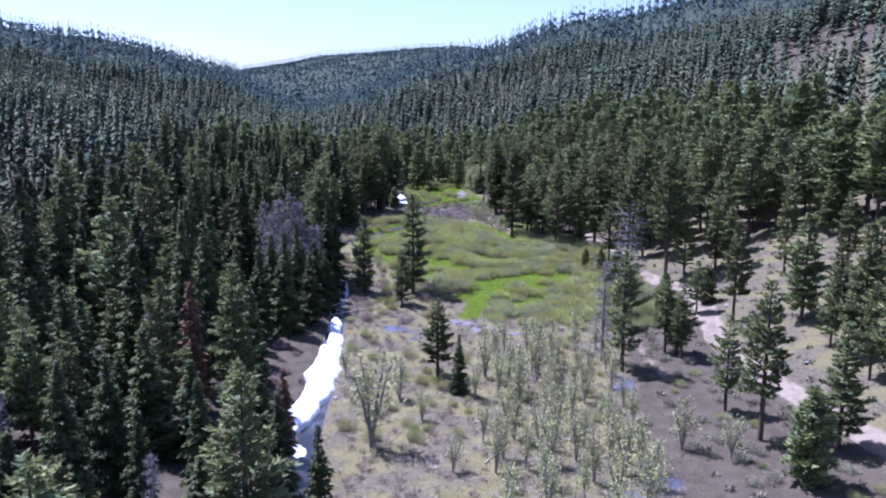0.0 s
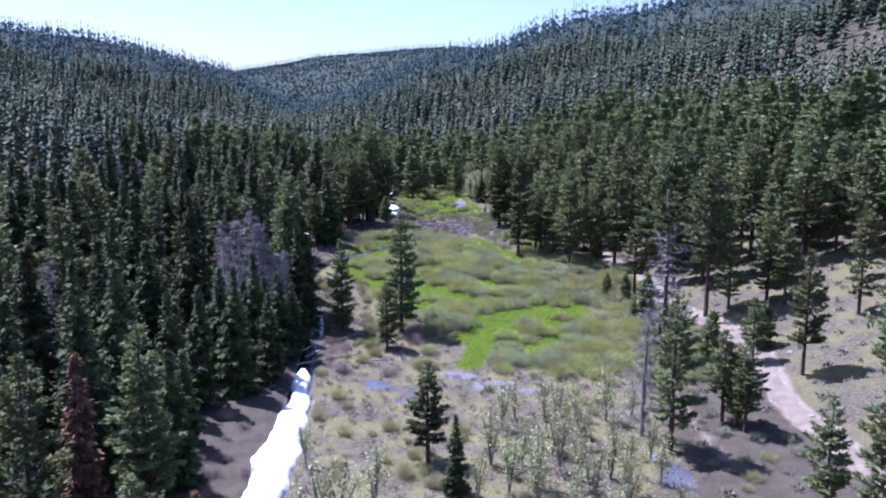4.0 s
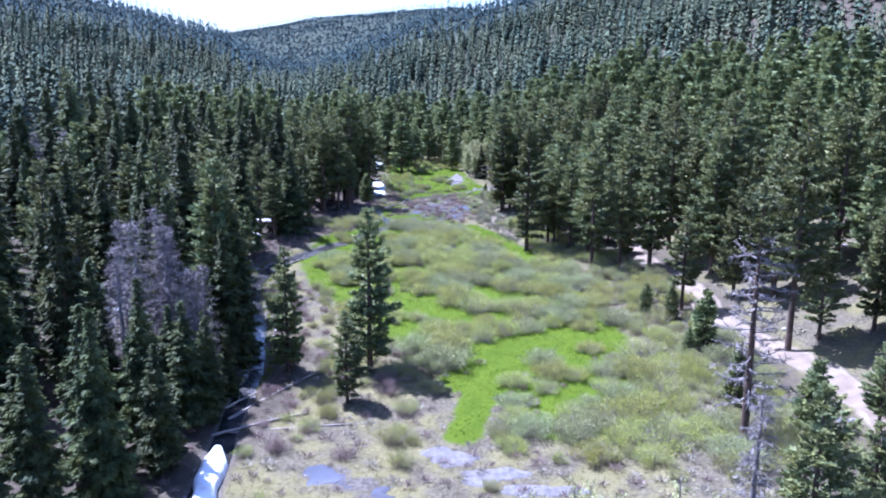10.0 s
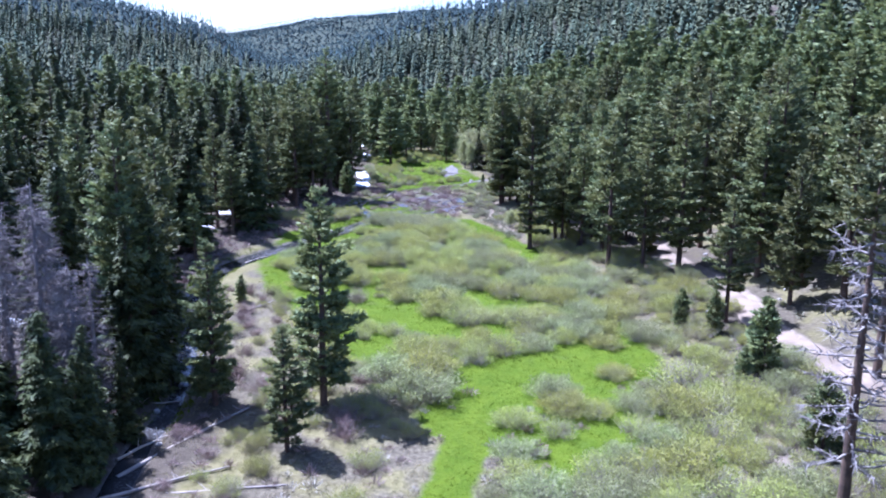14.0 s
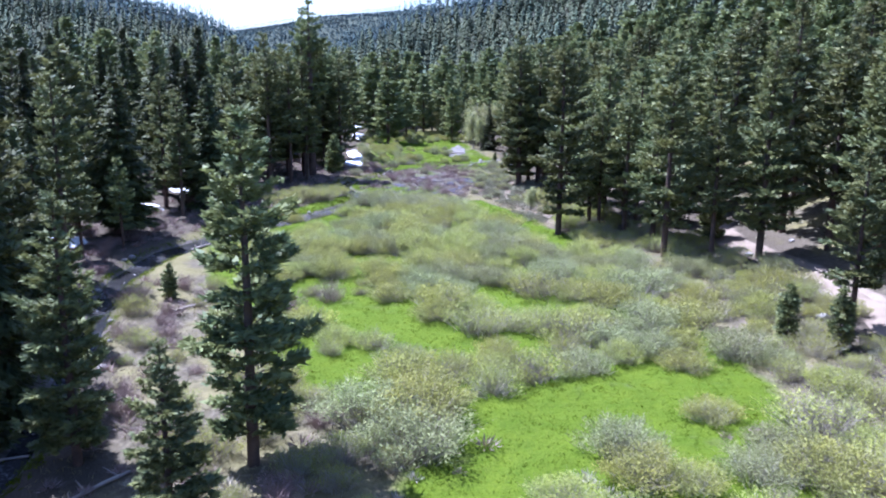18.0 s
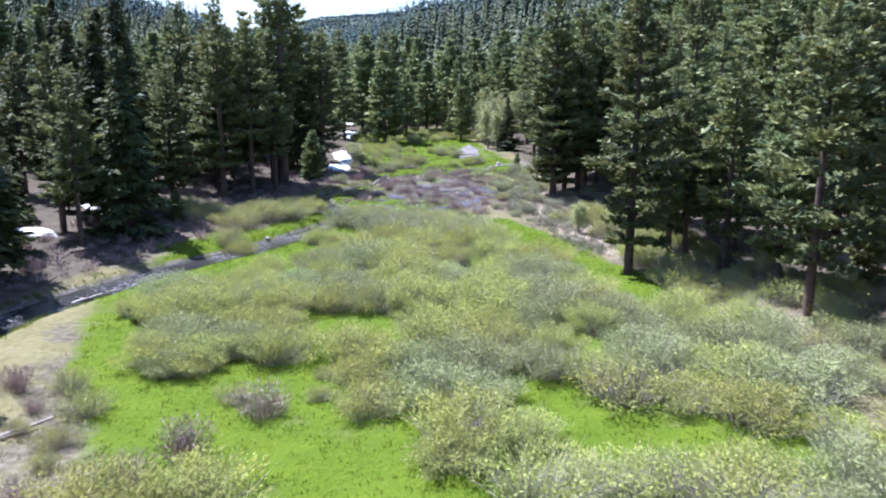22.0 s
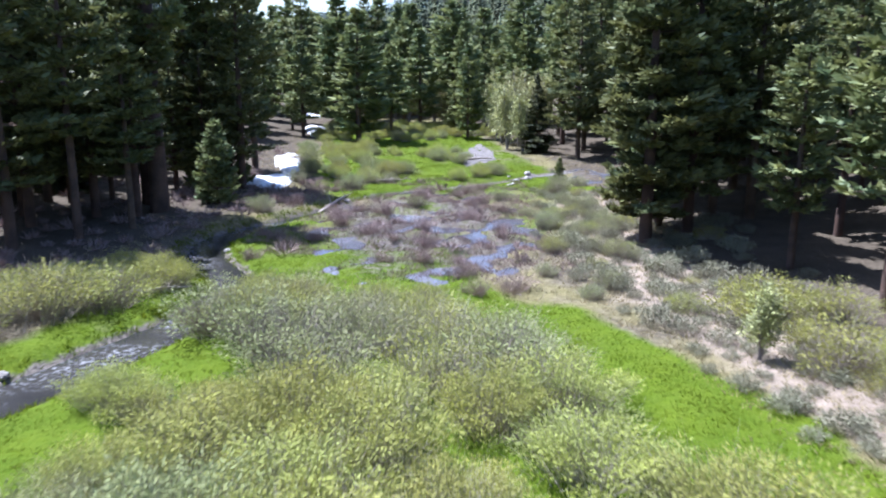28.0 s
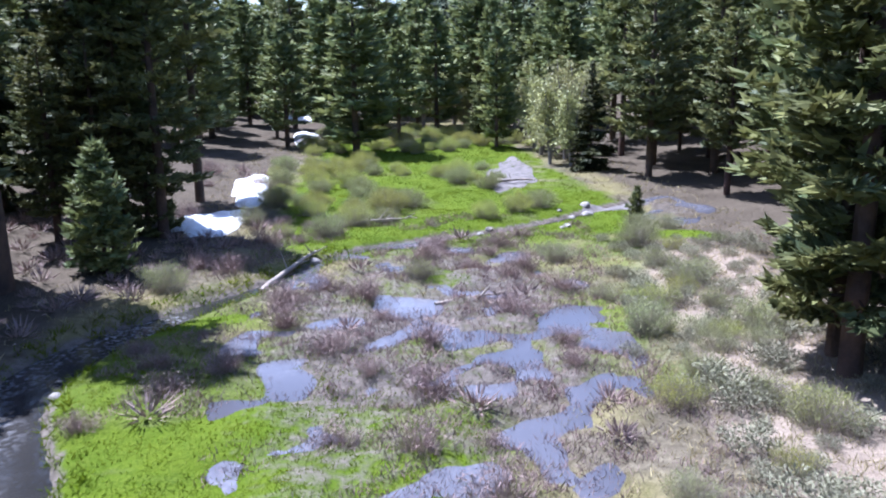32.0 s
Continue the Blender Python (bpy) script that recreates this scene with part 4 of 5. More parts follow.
# the woods beyond: one mesh of simpler trees
far = [p for p in scatter(26000, -330, 260, 40, 560, 4.2, left_wood + right_wood + HERO_PLACES, 9)
       if (p[0] < -60 or p[0] > 78 or p[1] > 222) and abs(p[0]) < 30 + 0.62 * p[1]]
far = [p for p in far if not (p[0] > 20 and p[1] < 330 and p[0] > 20 + 0.42 * (p[1] - 60) and smooth_noise(p[0], p[1], 22, 6) < 0.20)]
distant = [p for p in scatter(26000, -700, 560, 560, 1050, 6.0, [], 10) if abs(p[0]) < 0.62 * p[1] and (p[1] < 900 or p[0] / p[1] < 0)]
ridge = [p for p in scatter(24000, -800, 520, 1350, 2500, 9.0, [], 12) if -0.30 < p[0] / p[1] < 0.16]


def simple_wood(name, places, label, whorls, per, seed, h0=8, h1=16, mats=None, wide=1.0):
    """Many conifers of a few whorls of drooping sprays each, joined in one mesh."""
    r = np.random.RandomState(seed)
    P = np.array(places)
    n = len(P)
    Z = ground_z(P[:, 0], P[:, 1])
    H = r.uniform(h0, h1, n) * (0.85 + 0.3 * smooth_noise(P[:, 0], P[:, 1], 40, 5))
    R = H * r.uniform(0.14, 0.25, n) * wide
    u = np.linspace(0.12, 0.97, whorls)
    U = u[None, :, None] + r.uniform(-0.04, 0.04, (n, whorls, per))
    A = r.rand(n, whorls, 1) * 6.28 + np.arange(per)[None, None] * 6.283 / per + r.normal(0, 0.3, (n, whorls, per))
    reach = R[:, None, None] * ((1 - U).clip(0.02) ** 0.8) * r.uniform(0.65, 1.25, A.shape) + 0.12
    c = np.stack([np.broadcast_to(P[:, 0, None, None], A.shape), np.broadcast_to(P[:, 1, None, None], A.shape), Z[:, None, None] + U * H[:, None, None]], -1)
    out = np.stack([np.cos(A), np.sin(A), r.uniform(-0.5, 0.15, A.shape)], -1)
    side = np.stack([-np.sin(A), np.cos(A), r.uniform(-0.5, 0.5, A.shape)], -1)
    w = reach * 0.42 + 0.08
    mid = c + out * reach[..., None] * 0.55
    tri1 = np.stack([c + np.array([0, 0, 1]) * (H / whorls * 0.55)[:, None, None, None], mid + side * w[..., None], c + out * reach[..., None]], -2)
    tri2 = np.stack([c + np.array([0, 0, 1]) * (H / whorls * 0.25)[:, None, None, None], c + out * reach[..., None], mid - side * w[..., None]], -2)
    V = np.concatenate([tri1.reshape(-1, 3), tri2.reshape(-1, 3)])
    top = np.stack([np.stack([P[:, 0] - 0.16, P[:, 1], Z + H * 0.86], -1), np.stack([P[:, 0] + 0.16, P[:, 1] + 0.05, Z + H * 0.86], -1), np.stack([P[:, 0], P[:, 1], Z + H], -1)], 1)
    stem = np.stack([np.stack([P[:, 0] - H * 0.016, P[:, 1], Z - 0.3], -1), np.stack([P[:, 0] + H * 0.016, P[:, 1], Z - 0.3], -1), np.stack([P[:, 0], P[:, 1], Z + H * 0.8], -1)], 1)
    stem2 = np.stack([np.stack([P[:, 0], P[:, 1] - H * 0.016, Z - 0.3], -1), np.stack([P[:, 0], P[:, 1] + H * 0.016, Z - 0.3], -1), np.stack([P[:, 0], P[:, 1], Z + H * 0.8], -1)], 1)
    V = np.concatenate([V, top.reshape(-1, 3), stem.reshape(-1, 3), stem2.reshape(-1, 3)])
    F = tri_faces(len(V))
    up = np.cross(V[1::3] - V[::3], V[2::3] - V[::3])
    axis = np.concatenate([np.repeat(P, whorls * per, 0), np.repeat(P, whorls * per, 0), P, P, P])
    mean = V.reshape(-1, 3, 3).mean(1)
    out_way = np.column_stack([mean[:, :2] - axis, np.full(len(mean), 0.9)])
    wrong = np.repeat((up * out_way).sum(1) < 0, 3)
    flip = np.arange(len(V)).reshape(-1, 3)[:, [1, 0, 2]].ravel()
    V = np.where(wrong[:, None], V[flip], V)
    idx = np.zeros(len(F), int)
    idx[-2 * n:] = 1
    me = mesh_of(name, V, F, mats or [FAR_HAZED, BARK], True, idx)
    shade_from(me, np.repeat(out_way / (np.linalg.norm(out_way[:, :2], axis=1)[:, None] + 0.6) + np.array([0, 0, 0.1]), 3, 0))
    shade = (0.6 + 0.75 * r.rand(n) ** 1.3).astype(np.float32)
    per_tree = np.concatenate([np.repeat(shade, whorls * per), np.repeat(shade, whorls * per), shade, shade, shade])
    tone = me.attributes.new("tone", "FLOAT", "POINT")
    tone.data.foreach_set("value", np.repeat(per_tree, 3))
    tagged(new(name, me), label, "forest", kind="stuff")


head = [p for p in far if p[1] < 275 and -60 < p[0] < 55]
far = [p for p in far if not (p[1] < 275 and -60 < p[0] < 55)]
plain = [conifer("pine_tree", "dark green pine in the wood", "pine tree", 14, 2.6, b, "pine", 0.32, 141 + k) for k, b in enumerate((0.16, 0.25, 0.1))]
joined_wood("pine_wood", beyond[:150] + head[:420], plain, "pine wood at the head of the meadow and up the slope", 61, 8, 16)
crowd += beyond[150:]
shelve(plain)
simple_wood("mid_forest", crowd + far, "dense dark green conifer forest on the valley sides", 9, 6, 21, mats=[MID, BARK])
# both woods below wear the needles with blue haze in their colour
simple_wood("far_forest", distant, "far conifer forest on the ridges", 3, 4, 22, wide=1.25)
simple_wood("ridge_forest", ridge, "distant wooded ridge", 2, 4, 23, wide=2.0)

# ---- shrubs, saplings and ground plants ----
def shrub(name, label, category, radius, height, leaf, wood, seed, leaves=900, stems=46, size=(0.14, 0.30), lobes=14, thin=0.028, slim=1.0):
    """A many-stemmed shrub: bunches of stems that lean out from the root, each with its own tuft of leaves, and gaps between them."""
    r = np.random.RandomState(seed)
    root = tagged(new(name), label, category)
    a = np.arange(lobes) * 2.4 + r.normal(0, 0.3, lobes)
    q = np.sqrt((np.arange(lobes) + 0.3) / lobes) * r.uniform(0.85, 1.12, lobes)
    top = height * (1.02 - 0.5 * q ** 2) * r.uniform(0.78, 1.12, lobes)
    c = np.column_stack([np.cos(a) * q * radius * 0.82, np.sin(a) * q * radius * 0.82, top])
    k = r.randint(0, lobes, stems)
    wide = radius * 1.05 / math.sqrt(lobes)
    d = c[k] + r.normal(0, 1.0, (stems, 3)) * np.array([wide * 0.6, wide * 0.6, height * 0.10])
    base = np.column_stack([d[:, :2] * 0.38 + r.normal(0, 0.12, (stems, 2)) * radius, np.full(stems, -0.08)])
    way = d - base
    ln = np.linalg.norm(way, axis=1)
    st = blades(base, way / ln[:, None], ln * r.uniform(0.9, 1.18, stems), np.full(stems, thin), r, -0.03)
    if stems > 1:
        new("framework", mesh_of("framework", st, tri_faces(len(st)), wood)).parent = root
    if leaves:
        k = r.randint(0, lobes, leaves)
        n = r.normal(size=(leaves, 3))
        n /= np.linalg.norm(n, axis=1)[:, None]
        fall = r.rand(leaves) ** 1.5
        p = c[k] + n * (r.rand(leaves, 1) ** 0.4) * np.array([wide, wide, height * 0.13]) * r.uniform(0.8, 1.2, lobes)[k][:, None]
        p[:, :2] -= c[k][:, :2] * (0.30 * fall)[:, None]
        p[:, 2] -= fall * c[k][:, 2] * 0.66
        p[:, 2] = np.maximum(p[:, 2], 0.05)
        out = np.column_stack([p[:, :2] / radius * 0.5, np.full(leaves, 0.7)])
        w = n * 0.75 + out * np.array([0.95, 0.95, 0.85]) + r.normal(0, 0.4, (leaves, 3))
        w /= np.linalg.norm(w, axis=1)[:, None]
        sz = r.uniform(*size, leaves)
        lv = blades(p, w, sz, sz * r.uniform(0.34, 0.55, leaves) * (slim if leaf is not RUSSET else 0.3), r, 0.05, n * 0.8 + out, 0.5)
        new("foliage", mesh_of("foliage", lv, tri_faces(len(lv)), leaf)).parent = root
    root["height"] = height
    return root


def sapling_tree(name, label, category, height, spread, seed, leaf, wood, stems=3, leaves=420, size=(0.12, 0.24)):
    """A slender broadleaf tree of a few leaning stems with upswept twigs and sparse small leaves."""
    r = np.random.RandomState(seed)
    root = tagged(new(name), label, category)
    TV, B, W, L, D = [], [], [], [], []
    for s in range(stems):
        a = r.rand() * 6.28
        lean = spread * r.uniform(0.15, 0.6)
        h = height * r.uniform(0.65, 1.0) if s else height
        zs = np.linspace(-0.15, h, 6)
        u = zs.clip(0) / h
        pts = np.column_stack([np.cos(a) * lean * u ** 1.3 + r.normal(0, 0.03, 6), np.sin(a) * lean * u ** 1.3 + r.normal(0, 0.03, 6), zs])
        new("stem", mesh_of("stem", *tube(pts, 0.016 * height * (1 - u) ** 0.7 + 0.012, 5), wood, True)).parent = root
        for _ in range(int(24 * height / 4)):
            q = r.uniform(0.22, 0.98)
            c = np.array([np.interp(q, u, pts[:, k]) for k in range(3)])
            b = r.rand() * 6.28
            d = np.array([math.cos(b), math.sin(b), r.uniform(0.3, 1.4)])
            d /= np.linalg.norm(d)
            ln = spread * r.uniform(0.3, 0.8) * (1.15 - q)+0.15
            B.append(c); W.append(d); L.append(ln); D.append(0.03)
            for _ in range(max(1, leaves // (int(24 * height / 4) * stems))):
                TV.append(c + d * ln * r.uniform(0.35, 1.05) + r.normal(0, 0.2, 3))
    tw = blades(np.array(B), np.array(W), np.array(L), np.array(D), r, -0.05)
    new("twigwork", mesh_of("twigwork", tw, tri_faces(len(tw)), wood)).parent = root
    TV = np.array(TV)
    w = r.normal(size=TV.shape)
    w /= np.linalg.norm(w, axis=1)[:, None]
    sz = r.uniform(*size, len(TV))
    lv = blades(TV, w, sz, sz * 0.6, r, 0.1)
    new("foliage", mesh_of("foliage", lv, tri_faces(len(lv)), leaf)).parent = root
    root["height"] = height
    return root


WILLOWS = [shrub("willow_shrub", "rounded grey-green willow shrub in the wet meadow", "shrub", 2.0, 1.6, leaf, STEM, 200 + k, 4400, 420, (0.08, 0.15), lobes, 0.022, 0.85)
           for k, (leaf, lobes) in enumerate(((WILLOW, 16), (GREYWILLOW, 22), (WILLOW, 19), (GREYWILLOW, 15), (WILLOW, 24)))]
TWIGGY = [shrub("twiggy_shrub", "half-bare twiggy shrub with tan stems", "shrub", 1.8, 1.5, WILLOW, STEM, 210 + k, 1900, 520, (0.07, 0.13), 16, 0.02) for k in range(3)]
FINE = [shrub("willow_shrub", "twiggy grey-green willow shrub by the pools", "shrub", 1.8, 1.5, leaf, STEM, 260 + k, 6500, 700, (0.06, 0.115), 20, 0.013, 0.8) for k, leaf in enumerate((WILLOW, GREYWILLOW, WILLOW))]
TWIGFINE = [shrub("willow_shrub", "twiggy olive willow shrub by the pools", "shrub", 1.6, 1.3, leaf, STEM, 270 + k, 2300, 800, (0.06, 0.11), 20, 0.013, 0.8) for k, leaf in enumerate((WILLOW, GREYWILLOW, GREYWILLOW))]
REDDISH = [shrub("dormant_shrub", "leafless reddish-brown twiggy shrub by the water", "shrub", 1.1, 1.0, RUSSET, RUSSET, 220 + k, 700, 360, (0.08, 0.22), 9, 0.014) for k in range(3)]
SAGES = [shrub("sagebrush", "low grey-green sagebrush on dry sandy ground", "shrub", 0.75, 0.65, SAGE, STEM, 230 + k, 1100, 80, (0.05, 0.10), 9, 0.012) for k in range(3)]
ASPENS = [sapling_tree("aspen_sapling", "thin pale aspen sapling just coming into leaf", "sapling", 4.5, 1.7, 240 + k, ASPEN, DEAD, 4 + k % 2, 620) for k in range(3)]
COTTON = [sapling_tree("cottonwood_tree", "pale green broadleaf tree coming into leaf", "tree", 6, 2.8, 250 + k, ASPEN, DEAD, 6, 3000, (0.16, 0.32)) for k in range(2)]

rw = np.random.RandomState(33)
green_spots = scatter(9000, -18, 22, 99, 182, 1.9, HERO_PLACES, 41)
gx, gy = np.array(green_spots).T
keep = (inside(gx, gy) > 0.2) & (lawn_mask(gx, gy) < np.where(((gy > 148) & (gx > -2.5) & (gx < 5)) | (gy < 126), 0.22, 0.10)) & (gap_to(STREAM_LINE, gx, gy) > 1.6) & (gx > np.interp(gy, [99.5, 106.9, 115.0, 123.5, 131.8], [6.3, 2.6, 1.2, -6.4, -12.2]))
keep &= gx < np.interp(gy, [99.5, 138, 146, 149.5, 154.8, 158.8, 162.3, 168, 179.2], [21.0, 20.0, 17.0, 12.2, 10.4, 8.6, 6.8, 4.6, 4.4])
keep &= smooth_noise(gx, gy * 1.6, 4.5, 8) > np.interp(gy, [100, 112, 125, 142, 150, 170], [0.30, 0.27, 0.25, 0.20, 0.10, 0.12])
keep &= ~((gy > 171.5) & (gx < 5.0))
willow_places = [(x, y) for x, y, k in zip(gx, gy, keep) if k]
willow_places += [(-11.5, 150.5), (-10.0, 149.5), (-8.6, 150.4), (-7.2, 149.4), (-12.6, 148.4), (-9.3, 147.8), (-8.6, 141.5), (-7.5, 142.5), (-9.7, 142.3), (-6.6, 144.5), (-5.4, 145.7), (-10.8, 151.8)]
for n, (x, y) in enumerate(willow_places):
    big = 1.0 + 0.12 * (math.hypot((x - 3) / 7.5, (y - 154) / 12) < 1)
    p = TWIGGY[n % 3] if rw.rand() < 0.3 else WILLOWS[n % 5]
    if y > 140:
        p = FINE[n % 3] if y < 164 else TWIGFINE[n % 3]
    put(p, x, y, rw.uniform(0.9, 1.7) * big, rw.rand() * 360, rw.uniform(1.15, 1.5), group="meadow willows")

low_brown, low_pale = [], []
upper = scatter(3300, -9, 13, 172, 240, 1.35, willow_places + HERO_PLACES, 42)
for n, (x, y) in enumerate(upper):
    xx, yy = np.array([x]), np.array([y])
    if inside(x, y) < 0.3 or lawn_mask(xx, yy)[0] > 0.5 or gap_to(STREAM_LINE, x, y)[0] < 1.5 or (marsh(xx, yy)[0] > 0.2 and ground_z(x, y) < terrain(x, y)):
        continue
    if y < 176.5 and x < 4 and rw.rand() < 0.6:
        continue
    brown = (172 < y < 199) and x < 7.0 and rw.rand() < 0.85
    if y > 203 and x > 5.5 and y < 226:
        continue
    if brown:
        put(REDDISH[n % 3], x, y, rw.uniform(0.35, 0.8), rw.rand() * 360, 1.25, group="dormant shrubs") if rw.rand() < 0.8 else low_brown.append((x, y))
    elif rw.rand() < 0.75:
        put(TWIGFINE[n % 3] if y < 200 else WILLOWS[n % 5], x, y, rw.uniform(0.5, 0.8) if y < 178 else rw.uniform(0.55, 1.1), rw.rand() * 360, 0.95, group="upper willows")
# low dry scrub on the fan below the meadow and along the stream's bank
fan = scatter(7000, -12, 24, 44, 118, 1.15, HERO_PLACES + willow_places, 43)
for n, (x, y) in enumerate(fan):
    xx, yy = np.array([x]), np.array([y])
    if inside(x, y) < 0.5 or wet_mask(xx, yy)[0] > 0.6 or lawn_mask(xx, yy)[0] > 0.4 or gap_to(STREAM_LINE, x, y)[0] < 2.2:
        continue
    k = rw.rand()
    if k < 0.45:
        low_brown.append((x, y))
    elif k < 0.58 and y > 62:
        put(TWIGGY[n % 3], x, y, rw.uniform(0.5, 1.1), rw.rand() * 360, 0.9, group="fan scrub")
    elif k < 0.8:
        low_pale.append((x, y))
for x, y in scatter(5200, -26, -5, 96, 214, 1.1, HERO_PLACES, 51):
    if -1.0 < -inside(x, y) < 11 and gap_to(STREAM_LINE, x, y)[0] > 1.7 and not shades_snow((x, y)):
        low_brown.append((x, y))
for x, y in scatter(1500, -9, 17, 226, 264, 1.3, HERO_PLACES, 52):
    if inside(x, y) < 1.0:
        low_pale.append((x, y))
west = scatter(900, -17, -1, 100, 142, 1.7, HERO_PLACES + willow_places, 46)
for n, (x, y) in enumerate(west):
    xx, yy = np.array([x]), np.array([y])
    if inside(x, y) < -0.5 or lawn_mask(xx, yy)[0] > 0.4 or gap_to(STREAM_LINE, x, y)[0] < 1.3 or (y < 112 and x > -8 and rw.rand() < 0.6):
        continue
    put(TWIGGY[n % 3] if rw.rand() < 0.6 else REDDISH[n % 3], x, y, rw.uniform(0.5, 1.3), rw.rand() * 360, 1.0, group="bank scrub")
bank = scatter(2500, -30, -4, 60, 215, 2.2, HERO_PLACES + willow_places, 47)
count = 0
for n, (x, y) in enumerate(bank):
    depth = -inside(x, y)
    if x > 0 or not 0.2 < depth < 9 or gap_to(STREAM_LINE, x, y)[0] < 1.4 or count > 150 or rw.rand() < 0.45:
        continue
    put(REDDISH[n % 3], x, y, rw.uniform(0.4, 0.95), rw.rand() * 360, 1.15, group="bank scrub")
    count += 1
flat = scatter(4200, 6.5, 17, 160, 196, 0.95, HERO_PLACES + willow_places, 48)
count = 0
for n, (x, y) in enumerate(flat):
    if x < np.interp(y, [158.8, 169.9, 178.0, 195.9], [12.4, 9.2, 7.6, 9.0]) or x > meadow_right(y) + 2.5 or count > 115:
        continue
    put(SAGES[n % 3], x, y, rw.uniform(0.25, 0.6), rw.rand() * 360, 1.1, group="sagebrush")
    count += 1
row = [p for p in scatter(900, -20, -3, 161, 181, 1.15, HERO_PLACES + willow_places, 49) if abs(p[1] - np.interp(p[0], [-19, -13, -8.4, -5, -3], [172, 171.5, 173.6, 172, 170])) < 2.3 and gap_to(STREAM_LINE, *p)[0] > 1.5]
for n, (x, y) in enumerate(row[:60] + [(-11.2, 162.6), (-10.4, 162.0), (-11.6, 163.4), (-5.5, 170.9), (-9.2, 174.5), (-8.6, 173.2), (-4.4, 169.2), (-2.9, 169.9), (-1.3, 169.4), (0.2, 170.5), (1.7, 169.9), (-3.5, 171.0), (0.9, 171.6), (-5.0, 162.7), (-4.0, 162.2), (-5.8, 163.3), (-1.8, 171.3), (2.6, 171.4), (-4.6, 171.8)]):
    put(TWIGGY[n % 3] if n % 3 else FINE[n % 3], x, y, rw.uniform(0.7, 1.25), rw.rand() * 360, 1.1, group="bank willows")
# sagebrush between the meadow and the right-hand wood, and by the track
dry = scatter(9000, 6, 44, 50, 190, 1.45, HERO_PLACES + willow_places, 44)
count = 0
for n, (x, y) in enumerate(dry):
    edge_x = np.interp(y, [51.6, 102.7, 123.3, 143.9, 155.5, 164.4, 186.6], [17.7, 21.1, 21.0, 20.2, 15.7, 9.2, 7.2])
    if x < edge_x or x > edge_x + 11 or gap_to(ROAD_LINE, x, y)[0] < 2.2 or count > 180:
        continue
    if rw.rand() < 0.8:
        put(SAGES[n % 3] if rw.rand() < 0.75 else TWIGGY[n % 3], x, y, rw.uniform(0.35, 0.8), rw.rand() * 360, 1.1, group="sagebrush")
        count += 1

verge = scatter(2500, 14, 32, 98, 172, 1.6, HERO_PLACES + willow_places, 50)
count = 0
for n, (x, y) in enumerate(verge):
    edge_x = np.interp(y, [98, 123.3, 143.9, 155.5, 164.4, 172], [21.6, 21.6, 20.6, 15.7, 11.2, 9.5])
    if not -1.8 < x - edge_x < 7 or gap_to(ROAD_LINE, x, y)[0] < 2.0 or count > 130:
        continue
    put(TWIGGY[n % 3] if n % 3 else WILLOWS[n % 5], x, y, rw.uniform(0.7, 1.6), rw.rand() * 360, 1.15, group="verge scrub")
    count += 1

ASPEN_PLACES = [(-7.1, 64.6, 8.0), (-8.2, 72.3, 4.2), (-5.2, 74.9, 4.5), (1.7, 74.8, 3.6), (4.0, 76.1, 4), (5.8, 74.5, 4.4), (6.2, 63.9, 4), (9.7, 69.5, 4), (9.3, 58.2, 4.6), (11.8, 59.1, 5),
                (13.1, 59.9, 4.4), (17.4, 63.7, 4.6), (-0.8, 60.1, 3), (1.8, 65.2, 3.5), (8.0, 82.3, 4), (5.9, 89.7, 3.6), (8.1, 85.6, 3.8), (-3.1, 69.8, 3.2), (20.6, 61.8, 3.6), (-10.7, 81.0, 3.5), (12.7, 82.3, 3.6), (11.0, 89.7, 3.4)]
rest = [(x, y, rw.uniform(2.4, 5.2)) for x, y in scatter(900, -1, 21, 50, 91, 2.1, [p[:2] for p in ASPEN_PLACES] + HERO_PLACES, 45) if inside(x, y) > 0.5 and x > np.interp(y, [50, 90], [2, 3]) and rw.rand() < 0.85]
for n, (x, y, h) in enumerate(ASPEN_PLACES + rest):
    put(ASPENS[n % 3], x, y, h, rw.rand() * 360, rw.uniform(0.9, 1.2), group="aspen saplings")
for n, (x, y, h) in enumerate([(1.1, 244.6, 7), (-0.2, 242.4, 6), (2.8, 245.3, 7), (9.4, 217.2, 5.5), (10.7, 219.4, 7), (9.1, 225.5, 5.5), (12.1, 222.8, 6.5), (-2.2, 250.5, 6), (5.3, 252.9, 7), (0.6, 256.0, 6.1), (2.5, 261.0, 6.0), (11.0, 250.5, 6.2), (11.8, 229.4, 5.8), (13.3, 225.6, 6.4), (9.3, 222.0, 5.2), (10.6, 215.6, 5.0), (-4.6, 244.5, 4.2), (3.8, 240.2, 3.6), (8.6, 241.0, 4.4), (12.5, 166.2, 2.4)]):
    put(COTTON[n % 2], x, y, h, rw.rand() * 360, rw.uniform(0.9, 1.1))


